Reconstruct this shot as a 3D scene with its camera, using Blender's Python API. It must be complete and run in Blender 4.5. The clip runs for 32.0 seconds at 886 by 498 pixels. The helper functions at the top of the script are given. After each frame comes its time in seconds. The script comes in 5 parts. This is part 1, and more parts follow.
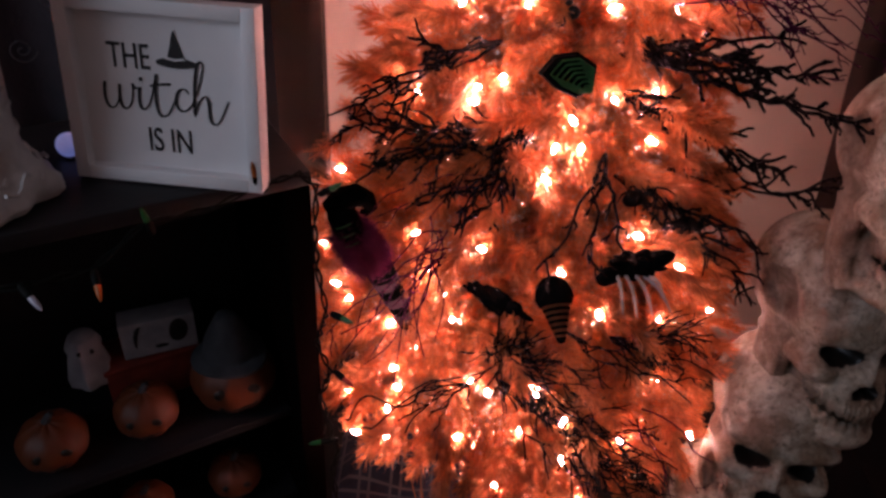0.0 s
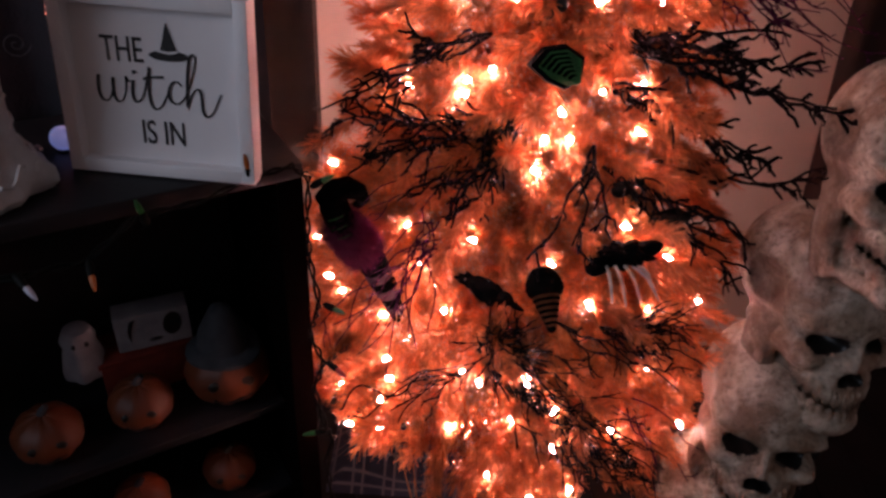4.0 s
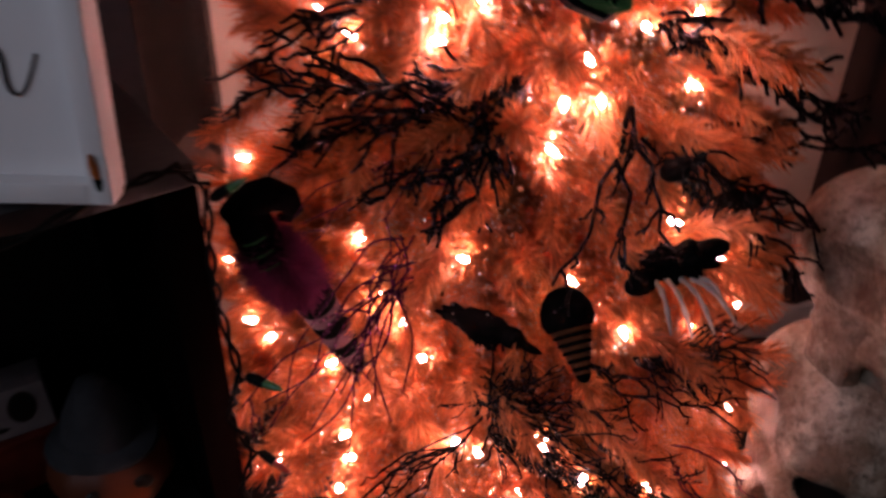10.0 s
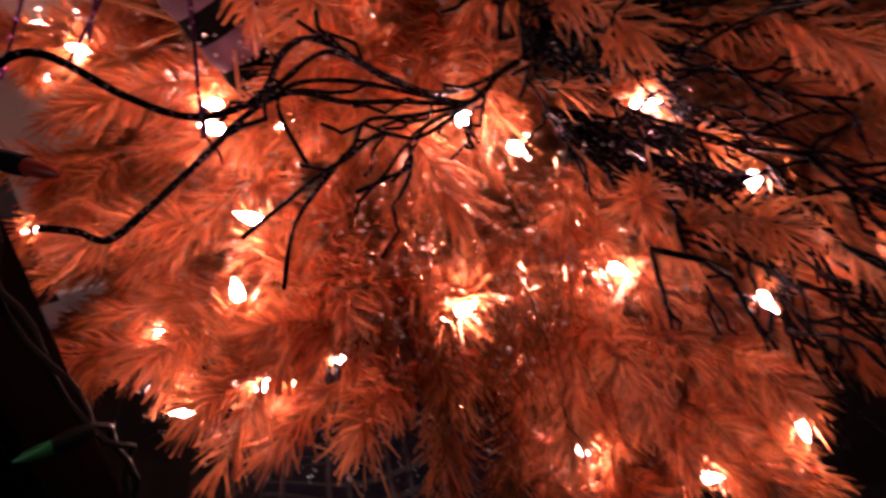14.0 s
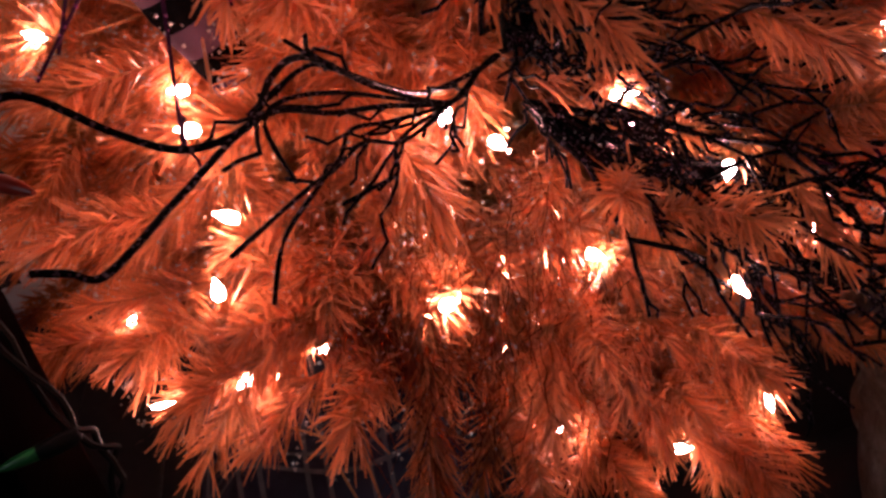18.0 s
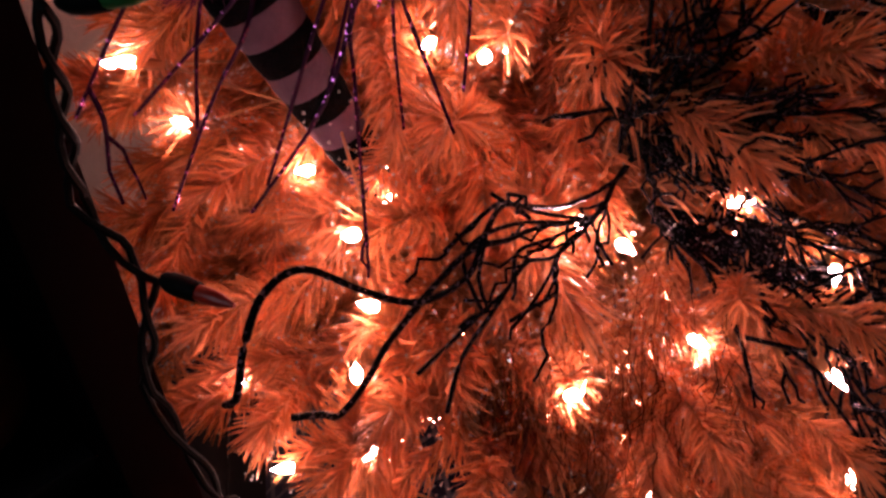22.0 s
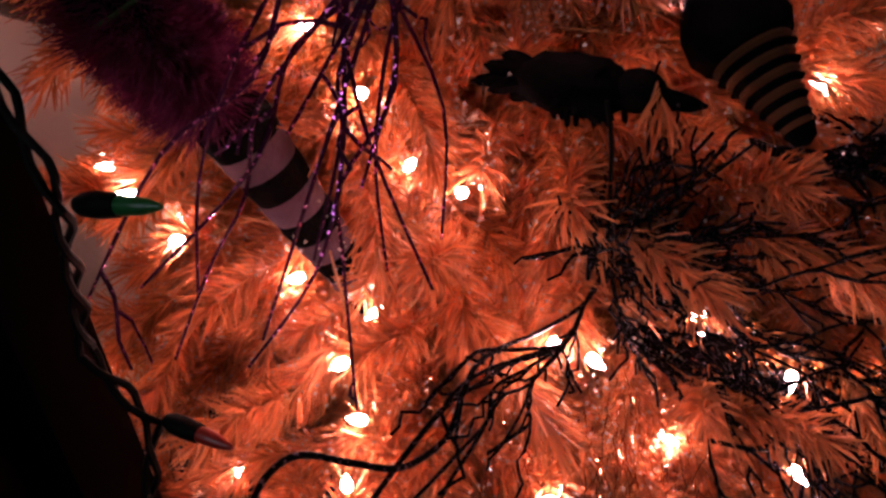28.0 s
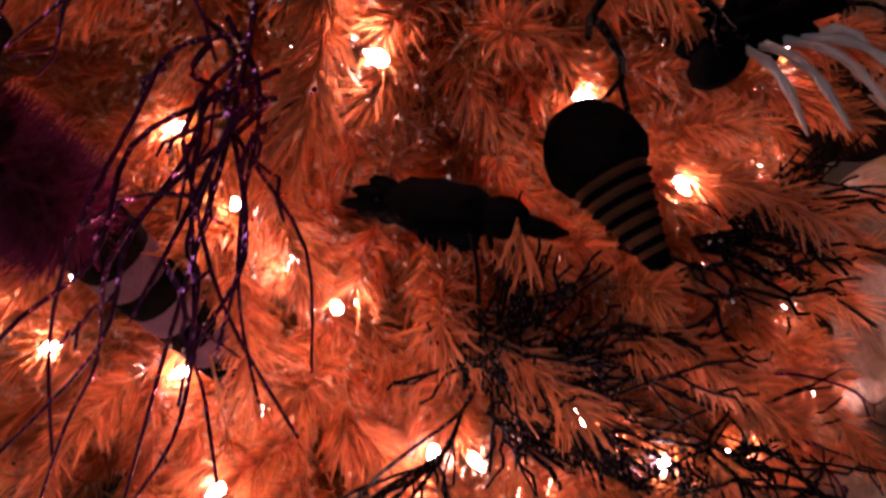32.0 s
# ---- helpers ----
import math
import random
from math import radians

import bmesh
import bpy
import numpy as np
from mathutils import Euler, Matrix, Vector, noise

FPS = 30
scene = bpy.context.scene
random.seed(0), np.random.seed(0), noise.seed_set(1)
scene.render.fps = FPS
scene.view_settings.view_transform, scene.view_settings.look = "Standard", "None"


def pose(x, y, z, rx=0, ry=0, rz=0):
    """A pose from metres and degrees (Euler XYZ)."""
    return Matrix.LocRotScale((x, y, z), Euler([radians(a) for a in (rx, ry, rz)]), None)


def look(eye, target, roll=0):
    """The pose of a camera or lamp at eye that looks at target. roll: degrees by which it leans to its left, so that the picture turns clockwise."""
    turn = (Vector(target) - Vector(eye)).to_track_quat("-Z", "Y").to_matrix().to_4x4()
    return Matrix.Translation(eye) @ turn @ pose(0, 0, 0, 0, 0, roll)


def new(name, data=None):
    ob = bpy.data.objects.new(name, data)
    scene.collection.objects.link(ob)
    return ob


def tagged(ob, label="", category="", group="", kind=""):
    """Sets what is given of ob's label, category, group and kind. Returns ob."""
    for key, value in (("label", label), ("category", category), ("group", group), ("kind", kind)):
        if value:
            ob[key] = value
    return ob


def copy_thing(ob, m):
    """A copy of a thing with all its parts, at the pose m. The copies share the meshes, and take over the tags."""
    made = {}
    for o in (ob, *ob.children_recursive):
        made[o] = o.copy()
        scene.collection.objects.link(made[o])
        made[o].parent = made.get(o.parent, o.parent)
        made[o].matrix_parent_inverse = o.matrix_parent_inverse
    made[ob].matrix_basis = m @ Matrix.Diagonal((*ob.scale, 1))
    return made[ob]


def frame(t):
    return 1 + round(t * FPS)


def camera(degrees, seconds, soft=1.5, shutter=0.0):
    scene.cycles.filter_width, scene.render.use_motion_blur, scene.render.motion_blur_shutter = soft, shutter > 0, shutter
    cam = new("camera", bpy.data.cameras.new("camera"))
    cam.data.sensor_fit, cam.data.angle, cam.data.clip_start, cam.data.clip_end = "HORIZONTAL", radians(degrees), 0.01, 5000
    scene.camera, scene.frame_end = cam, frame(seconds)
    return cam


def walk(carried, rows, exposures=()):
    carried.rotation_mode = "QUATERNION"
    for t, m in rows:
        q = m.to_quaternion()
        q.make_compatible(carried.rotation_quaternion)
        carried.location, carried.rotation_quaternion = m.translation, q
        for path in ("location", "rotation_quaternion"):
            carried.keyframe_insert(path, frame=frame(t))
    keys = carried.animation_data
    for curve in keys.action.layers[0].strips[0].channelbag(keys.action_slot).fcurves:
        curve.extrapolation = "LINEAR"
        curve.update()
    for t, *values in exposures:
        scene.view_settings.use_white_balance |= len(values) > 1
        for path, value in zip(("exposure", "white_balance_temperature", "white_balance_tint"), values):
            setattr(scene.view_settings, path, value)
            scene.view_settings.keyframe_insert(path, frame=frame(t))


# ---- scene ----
cam = camera(62.0, 32.0, soft=2.9, shutter=0.5)
# seconds, place, yaw to the left, pitch, roll
ROWS = [
    (0.0, 0.0000, 0.0000, 1.4173, 0.00, -34.89, 3.93),
    (0.5, 0.0055, 0.0029, 1.4294, 0.37, -35.57, 3.83),
    (1.0, 0.0000, -0.0059, 1.4234, 0.48, -35.36, 4.13),
    (1.5, -0.0036, -0.0117, 1.4213, 0.70, -35.24, 4.28),
    (2.0, -0.0061, -0.0155, 1.4178, 0.41, -35.17, 3.98),
    (2.5, 0.0045, -0.0182, 1.4161, 0.49, -35.13, 3.59),
    (3.0, -0.0005, -0.0154, 1.4142, 0.06, -35.05, 3.77),
    (3.5, 0.0055, -0.0202, 1.4149, -0.14, -34.96, 3.80),
    (5.5, -0.0431, 0.0084, 1.4150, -2.65, -34.76, 4.60),
    (6.0, -0.0966, 0.0359, 1.3992, -3.85, -34.31, 4.68),
    (6.5, -0.1286, 0.0893, 1.3961, -6.77, -34.70, 5.55),
    (7.0, -0.1328, 0.0784, 1.3834, -4.52, -34.21, 4.99),
    (7.5, -0.1268, 0.0467, 1.3547, -4.52, -35.52, 5.19),
    (8.0, -0.1232, 0.0344, 1.3642, -5.18, -36.27, 5.75),
    (8.5, -0.1212, 0.0377, 1.3755, -4.25, -35.97, 4.44),
    (9.0, -0.1181, 0.0757, 1.3434, -5.02, -34.83, 4.00),
    (9.5, -0.0590, 0.2169, 1.3158, -5.71, -37.81, 6.07),
    (10.0, -0.0521, 0.3133, 1.2375, -8.33, -35.89, 4.05),
    (10.5, -0.0642, 0.3911, 1.1125, -21.08, -41.11, 5.56),
    (11.0, -0.0719, 0.3834, 0.9282, -9.17, -40.67, -2.07),
    (11.5, -0.0369, 0.3942, 0.8360, -7.84, -43.34, -4.32),
    (12.0, -0.0381, 0.4229, 0.7634, -8.22, -36.55, -5.63),
    (12.5, -0.0413, 0.4545, 0.6960, -8.42, -33.25, -6.53),
    (13.0, -0.0453, 0.4656, 0.6670, -8.42, -32.61, -7.51),
    (13.5, -0.0170, 0.4820, 0.6830, -11.71, -32.08, -6.91),
    (14.0, -0.0077, 0.5061, 0.6737, -7.76, -28.99, -6.25),
    (14.5, 0.0103, 0.5113, 0.6594, 1.07, -25.67, -7.50),
    (16.5, 0.0852, 0.5250, 0.6573, 0.87, -29.96, -6.58),
    (17.0, 0.0505, 0.5057, 0.6701, -5.22, -30.75, -5.84),
    (17.5, 0.0029, 0.5161, 0.6899, -10.31, -32.92, -5.48),
    (18.0, -0.0159, 0.5223, 0.6996, -11.05, -33.60, -5.74),
    (18.5, -0.0418, 0.5193, 0.7044, -11.42, -33.29, -5.74),
    (19.0, -0.0555, 0.5355, 0.7209, -11.69, -33.45, -5.55),
    (19.5, -0.0665, 0.5329, 0.7314, -10.63, -32.35, -5.88),
    (20.0, -0.0687, 0.5242, 0.7394, -10.00, -31.96, -5.50),
    (20.5, -0.0774, 0.5321, 0.7546, -10.23, -33.13, -5.39),
    (21.0, -0.0784, 0.5354, 0.7493, -10.47, -32.99, -4.93),
    (21.5, -0.0801, 0.5421, 0.7585, -10.65, -33.51, -4.32),
    (22.0, -0.0815, 0.5419, 0.7644, -10.56, -33.19, -4.20),
    (22.5, -0.0836, 0.5576, 0.7949, -10.69, -32.93, -3.71),
    (23.0, -0.0843, 0.5558, 0.8316, -10.27, -32.23, -5.33),
    (23.5, -0.0848, 0.5638, 0.8401, -11.07, -31.94, -5.98),
    (24.0, -0.0765, 0.5640, 0.8331, -11.49, -32.23, -5.36),
    (24.5, -0.0788, 0.5592, 0.8240, -11.63, -31.68, -5.38),
    (25.0, -0.0844, 0.5597, 0.8240, -12.11, -32.09, -5.09),
    (25.5, -0.0850, 0.5542, 0.8298, -11.92, -31.87, -4.94),
    (27.5, -0.0846, 0.5446, 0.8233, -11.80, -30.97, -4.48),
    (28.0, -0.0714, 0.5457, 0.8330, -11.72, -31.63, -4.50),
    (28.5, -0.0911, 0.5571, 0.8356, -13.00, -31.82, -4.19),
    (29.0, -0.0988, 0.5631, 0.8420, -13.32, -31.79, -3.29),
    (29.5, -0.1059, 0.5502, 0.8395, -13.44, -31.42, -3.36),
    (30.0, -0.1082, 0.5516, 0.8483, -13.26, -31.56, -3.78),
    (30.5, -0.1024, 0.5506, 0.8510, -13.10, -31.50, -4.79),
    (31.0, -0.0801, 0.5442, 0.8535, -13.53, -31.56, -4.45),
    (31.5, -0.0578, 0.5412, 0.8824, -19.88, -32.77, -1.09),
    (32.0, -0.0240, 0.5755, 0.9015, -18.05, -33.62, -2.66),
]
walk(cam, [(t, pose(x, y, z, 90 + pitch, 0, yaw) @ pose(0, 0, 0, 0, 0, roll)) for t, x, y, z, yaw, pitch, roll in ROWS],
     exposures=[(0.0, 0.02), (8.5, 0.02), (9.5, -0.2), (10.5, -0.42), (11.0, -0.55), (12.0, -0.64), (14.0, -0.85), (19.0, -0.94), (21.0, -0.91), (25.0, -0.77), (28.0, -0.74), (32.0, -0.60)])

# ---- light: an added, unseen west window at dusk; the tree's bulbs do the rest ----
world = bpy.data.worlds.new("dusk")
scene.world = world
world.use_nodes = True
world.node_tree.nodes["Background"].inputs["Color"].default_value = (0.10, 0.14, 0.30, 1)
world.node_tree.nodes["Background"].inputs["Strength"].default_value = 0.05
WINDOW_POWER = 10.3
BULB_STRENGTH = 430.0


def area_lamp(name, m, sx, sy, power, color):
    data = bpy.data.lights.new(name, "AREA")
    data.shape, data.size, data.size_y, data.energy, data.color = "RECTANGLE", sx, sy, power, color
    ob = new(name, data)
    ob.matrix_basis = m
    return ob


# added lamp for the cool room light from the left; its source is unseen
area_lamp("added_window_light", look((-1.66, -0.25, 1.75), (0.1, 0.75, 0.75)), 0.9, 0.9, WINDOW_POWER, (0.74, 0.80, 1.0))


# ---- materials ----
def material(name, c1, c2=None, scale=20.0, rough=0.6, metal=0.0, bump=0.0, bump_scale=None, island=0.0, coat=0.0, trans=0.0, spec=0.5, fine=None):
    """A principled surface whose colour wanders between c1 and c2 at two sizes, with fine relief."""
    m = bpy.data.materials.new(name)
    m.use_nodes = True
    nt = m.node_tree
    b = nt.nodes["Principled BSDF"]
    b.inputs["Roughness"].default_value = rough
    b.inputs["Metallic"].default_value = metal
    b.inputs["Coat Weight"].default_value = coat
    b.inputs["Specular IOR Level"].default_value = spec
    c2 = c2 or tuple(v * 0.7 for v in c1)
    co = nt.nodes.new("ShaderNodeTexCoord")
    n1 = nt.nodes.new("ShaderNodeTexNoise")
    n1.inputs["Scale"].default_value, n1.inputs["Detail"].default_value = scale, 6
    nt.links.new(co.outputs["Object"], n1.inputs["Vector"])
    ramp = nt.nodes.new("ShaderNodeValToRGB")
    ramp.color_ramp.elements[0].position, ramp.color_ramp.elements[1].position = 0.35, 0.68
    ramp.color_ramp.elements[0].color, ramp.color_ramp.elements[1].color = (*c2, 1), (*c1, 1)
    nt.links.new(n1.outputs["Fac"], ramp.inputs["Fac"])
    col = ramp.outputs["Color"]
    if island:
        geo = nt.nodes.new("ShaderNodeNewGeometry")
        hsv = nt.nodes.new("ShaderNodeHueSaturation")
        mr = nt.nodes.new("ShaderNodeMapRange")
        mr.inputs["To Min"].default_value, mr.inputs["To Max"].default_value = 1 - island, 1 + island
        nt.links.new(geo.outputs["Random Per Island"], mr.inputs["Value"])
        nt.links.new(mr.outputs["Result"], hsv.inputs["Value"])
        nt.links.new(col, hsv.inputs["Color"])
        col = hsv.outputs["Color"]
    nt.links.new(col, b.inputs["Base Color"])
    if bump:
        n2 = nt.nodes.new("ShaderNodeTexNoise")
        n2.inputs["Scale"].default_value, n2.inputs["Detail"].default_value = bump_scale or scale * 6, 8
        nt.links.new(co.outputs["Object"], n2.inputs["Vector"])
        bp = nt.nodes.new("ShaderNodeBump")
        bp.inputs["Strength"].default_value, bp.inputs["Distance"].default_value = bump, 0.004
        nt.links.new(n2.outputs["Fac"], bp.inputs["Height"])
        nt.links.new(bp.outputs["Normal"], b.inputs["Normal"])
    if trans:
        out = nt.nodes["Material Output"]
        tr = nt.nodes.new("ShaderNodeBsdfTranslucent")
        nt.links.new(col, tr.inputs["Color"])
        mix = nt.nodes.new("ShaderNodeMixShader")
        mix.inputs["Fac"].default_value = trans
        nt.links.new(b.outputs["BSDF"], mix.inputs[1])
        nt.links.new(tr.outputs["BSDF"], mix.inputs[2])
        nt.links.new(mix.outputs["Shader"], out.inputs["Surface"])
    return m


def glowing(name, color, strength, base=(0.8, 0.8, 0.8)):
    m = bpy.data.materials.new(name)
    m.use_nodes = True
    b = m.node_tree.nodes["Principled BSDF"]
    b.inputs["Base Color"].default_value = (*base, 1)
    b.inputs["Emission Color"].default_value = (*color, 1)
    b.inputs["Emission Strength"].default_value = strength
    b.inputs["Roughness"].default_value = 0.1
    return m


def glitter(name, base, flake, rough=0.25):
    """Dark craft glitter: a matt ground with tiny bright flakes."""
    m = material(name, base, tuple(v * 0.5 for v in base), 60, 0.62, spec=0.06)
    nt = m.node_tree
    b = nt.nodes["Principled BSDF"]
    co = nt.nodes.new("ShaderNodeTexCoord")
    vo = nt.nodes.new("ShaderNodeTexVoronoi")
    vo.inputs["Scale"].default_value = 900
    nt.links.new(co.outputs["Object"], vo.inputs["Vector"])
    sep = nt.nodes.new("ShaderNodeSeparateColor")
    nt.links.new(vo.outputs["Color"], sep.inputs["Color"])
    gt = nt.nodes.new("ShaderNodeMath")
    gt.operation = "GREATER_THAN"
    gt.inputs[1].default_value = 0.90
    nt.links.new(sep.outputs["Red"], gt.inputs[0])
    mix = nt.nodes.new("ShaderNodeMix")
    mix.data_type = "RGBA"
    old = b.inputs["Base Color"].links[0].from_socket
    nt.links.new(gt.outputs[0], mix.inputs["Factor"])
    nt.links.new(old, mix.inputs["A"])
    mix.inputs["B"].default_value = (*flake, 1)
    nt.links.new(mix.outputs["Result"], b.inputs["Base Color"])
    nt.links.new(gt.outputs[0], b.inputs["Metallic"])
    rg = nt.nodes.new("ShaderNodeMapRange")
    rg.inputs["To Min"].default_value, rg.inputs["To Max"].default_value = 0.6, rough
    nt.links.new(gt.outputs[0], rg.inputs["Value"])
    nt.links.new(rg.outputs["Result"], b.inputs["Roughness"])
    nm = nt.nodes.new("ShaderNodeBump")
    nm.inputs["Strength"].default_value, nm.inputs["Distance"].default_value = 0.9, 0.002
    nt.links.new(sep.outputs["Green"], nm.inputs["Height"])
    nt.links.new(nm.outputs["Normal"], b.inputs["Normal"])
    return m


M_WALL = material("wall_paint", (0.76, 0.66, 0.57), (0.70, 0.60, 0.51), 3, 0.75, bump=0.25, bump_scale=90)
M_CEIL = material("ceiling_paint", (0.75, 0.73, 0.70), (0.70, 0.68, 0.64), 3, 0.85, bump=0.2, bump_scale=120)
M_FLOOR = material("floor_wood", (0.013, 0.010, 0.010), (0.007, 0.006, 0.006), 9, 0.65, spec=0.25, bump=0.2, bump_scale=60)
M_BLACKWOOD = material("black_wood", (0.016, 0.015, 0.017), (0.010, 0.010, 0.011), 7, 0.44, spec=0.32, bump=0.12, bump_scale=90)
M_SIDEWOOD = material("espresso_wood", (0.0045, 0.0026, 0.0023), (0.003, 0.0018, 0.0016), 6, 0.60, spec=0.0, bump=0.12, bump_scale=80)
M_WHITE = material("white_paint", (0.80, 0.80, 0.80), (0.74, 0.74, 0.75), 12, 0.5, bump=0.1, bump_scale=150)
M_INK = material("black_vinyl", (0.008, 0.008, 0.009), (0.006, 0.006, 0.007), 30, 0.5)
M_NEEDLE = material("orange_tinsel", (0.78, 0.272, 0.108), (0.56, 0.168, 0.056), 25, 0.40, island=0.32, trans=0.25)
M_STEM = material("twisted_wire", (0.55, 0.20, 0.05), (0.40, 0.13, 0.03), 50, 0.5)
M_TRUNK = material("orange_trunk", (0.30, 0.11, 0.03), (0.16, 0.06, 0.02), 30, 0.6)
M_BULB = glowing("lit_bulb", (1.0, 0.49, 0.46), BULB_STRENGTH)
M_WIREW = material("light_wire", (0.50, 0.20, 0.07), (0.40, 0.15, 0.05), 40, 0.5)
M_WIREB = material("black_wire", (0.006, 0.007, 0.006), (0.004, 0.0045, 0.004), 40, 0.55, spec=0.06)
M_TWIG = glitter("black_glitter", (0.003, 0.0025, 0.003), (0.14, 0.10, 0.13), 0.4)
M_BLACKG = glitter("black_glitter_fine", (0.003, 0.003, 0.003), (0.014, 0.013, 0.015))
M_PURPLE = glitter("purple_glitter", (0.075, 0.012, 0.048), (0.90, 0.26, 0.78))
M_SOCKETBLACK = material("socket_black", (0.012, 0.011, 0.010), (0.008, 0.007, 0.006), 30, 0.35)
M_STRIPE_P = material("lilac_felt", (0.125, 0.062, 0.095), (0.09, 0.044, 0.07), 60, 0.9, bump=0.3, bump_scale=300)
M_FELT = material("black_felt", (0.005, 0.0045, 0.005), (0.003, 0.003, 0.003), 60, 0.9, spec=0.03, bump=0.3, bump_scale=300)
M_STRIPE_O = material("orange_felt", (0.17, 0.050, 0.011), (0.11, 0.032, 0.008), 60, 0.9, bump=0.3, bump_scale=300)
M_GREEN = material("green_felt", (0.026, 0.13, 0.03), (0.014, 0.08, 0.016), 60, 0.8, bump=0.3, bump_scale=300)
M_FUR = material("purple_fur", (0.15, 0.024, 0.075), (0.09, 0.014, 0.05), 40, 0.8, island=0.3, trans=0.55)
M_BONEGREY = material("grey_bone_plastic", (0.46, 0.45, 0.42), (0.32, 0.31, 0.29), 60, 0.5, bump=0.3)
M_CURTAIN = material("brown_curtain", (0.040, 0.018, 0.012), (0.024, 0.011, 0.008), 8, 0.85, bump=0.4, bump_scale=200)
M_DRAPE = material("black_drape", (0.018, 0.017, 0.024), (0.008, 0.008, 0.012), 14, 0.85, bump=0.4, bump_scale=160)
M_PLASTER = material("white_plaster", (0.66, 0.65, 0.65), (0.44, 0.42, 0.41), 20, 0.6, bump=0.8, bump_scale=60)
M_PUMPKIN = material("pumpkin_ceramic", (0.17, 0.040, 0.009), (0.10, 0.022, 0.006), 9, 0.55, bump=0.3, bump_scale=40)
M_GREYHAT = material("grey_felt", (0.050, 0.055, 0.065), (0.03, 0.035, 0.04), 30, 0.9, bump=0.4)
M_RED = material("red_cloth", (0.22, 0.025, 0.012), (0.14, 0.014, 0.008), 30, 0.8)
M_BLUEGLOBE = glowing("blue_globe", (0.30, 0.36, 1.0), 0.22)
# white ghost and box: the darkened colour stands in for the dim shelf
M_DIMWHITE = material("shelf_dimmed_white", (0.34, 0.34, 0.37), (0.22, 0.22, 0.25), 25, 0.9, bump=0.8, bump_scale=40)
M_TINSEL = material("copper_tinsel", (0.75, 0.42, 0.25), (0.65, 0.32, 0.18), 40, 0.16, metal=1.0)
M_FLAKE = material("glitter_flake", (0.95, 0.90, 0.85), (0.95, 0.82, 0.72), 40, 0.25, metal=0.5)


def sheer(name, color, alpha):
    m = material(name, color, tuple(v * 0.7 for v in color), 12, 0.9)
    m.node_tree.nodes["Principled BSDF"].inputs["Alpha"].default_value = alpha
    return m


M_TULLE = sheer("brown_tulle", (0.060, 0.030, 0.023), 0.60)


def plaid():
    m = material("plaid_cloth", (0.032, 0.042, 0.075), (0.022, 0.028, 0.052), 30, 0.9, bump=0.5, bump_scale=300)
    nt = m.node_tree
    b = nt.nodes["Principled BSDF"]
    base = b.inputs["Base Color"].links[0].from_socket
    co = nt.nodes.new("ShaderNodeTexCoord")
    sep = nt.nodes.new("ShaderNodeSeparateXYZ")
    nt.links.new(co.outputs["Object"], sep.inputs["Vector"])
    fac = None
    for axis in ("X", "Y"):
        for off in (0.0, 0.022):
            a = nt.nodes.new("ShaderNodeMath")
            a.operation = "ADD"
            a.inputs[1].default_value = 10.0 + off
            nt.links.new(sep.outputs[axis], a.inputs[0])
            w = nt.nodes.new("ShaderNodeMath")
            w.operation = "PINGPONG"
            w.inputs[1].default_value = 0.035
            nt.links.new(a.outputs[0], w.inputs[0])
            lt = nt.nodes.new("ShaderNodeMath")
            lt.operation = "LESS_THAN"
            lt.inputs[1].default_value = 0.0028
            nt.links.new(w.outputs[0], lt.inputs[0])
            if fac is None:
                fac = lt.outputs[0]
            else:
                mx = nt.nodes.new("ShaderNodeMath")
                mx.operation = "MAXIMUM"
                nt.links.new(fac, mx.inputs[0])
                nt.links.new(lt.outputs[0], mx.inputs[1])
                fac = mx.outputs[0]
    mix = nt.nodes.new("ShaderNodeMix")
    mix.data_type = "RGBA"
    nt.links.new(fac, mix.inputs["Factor"])
    nt.links.new(base, mix.inputs["A"])
    mix.inputs["B"].default_value = (0.13, 0.13, 0.155, 1)
    nt.links.new(mix.outputs["Result"], b.inputs["Base Color"])
    return m


M_PLAID = plaid()


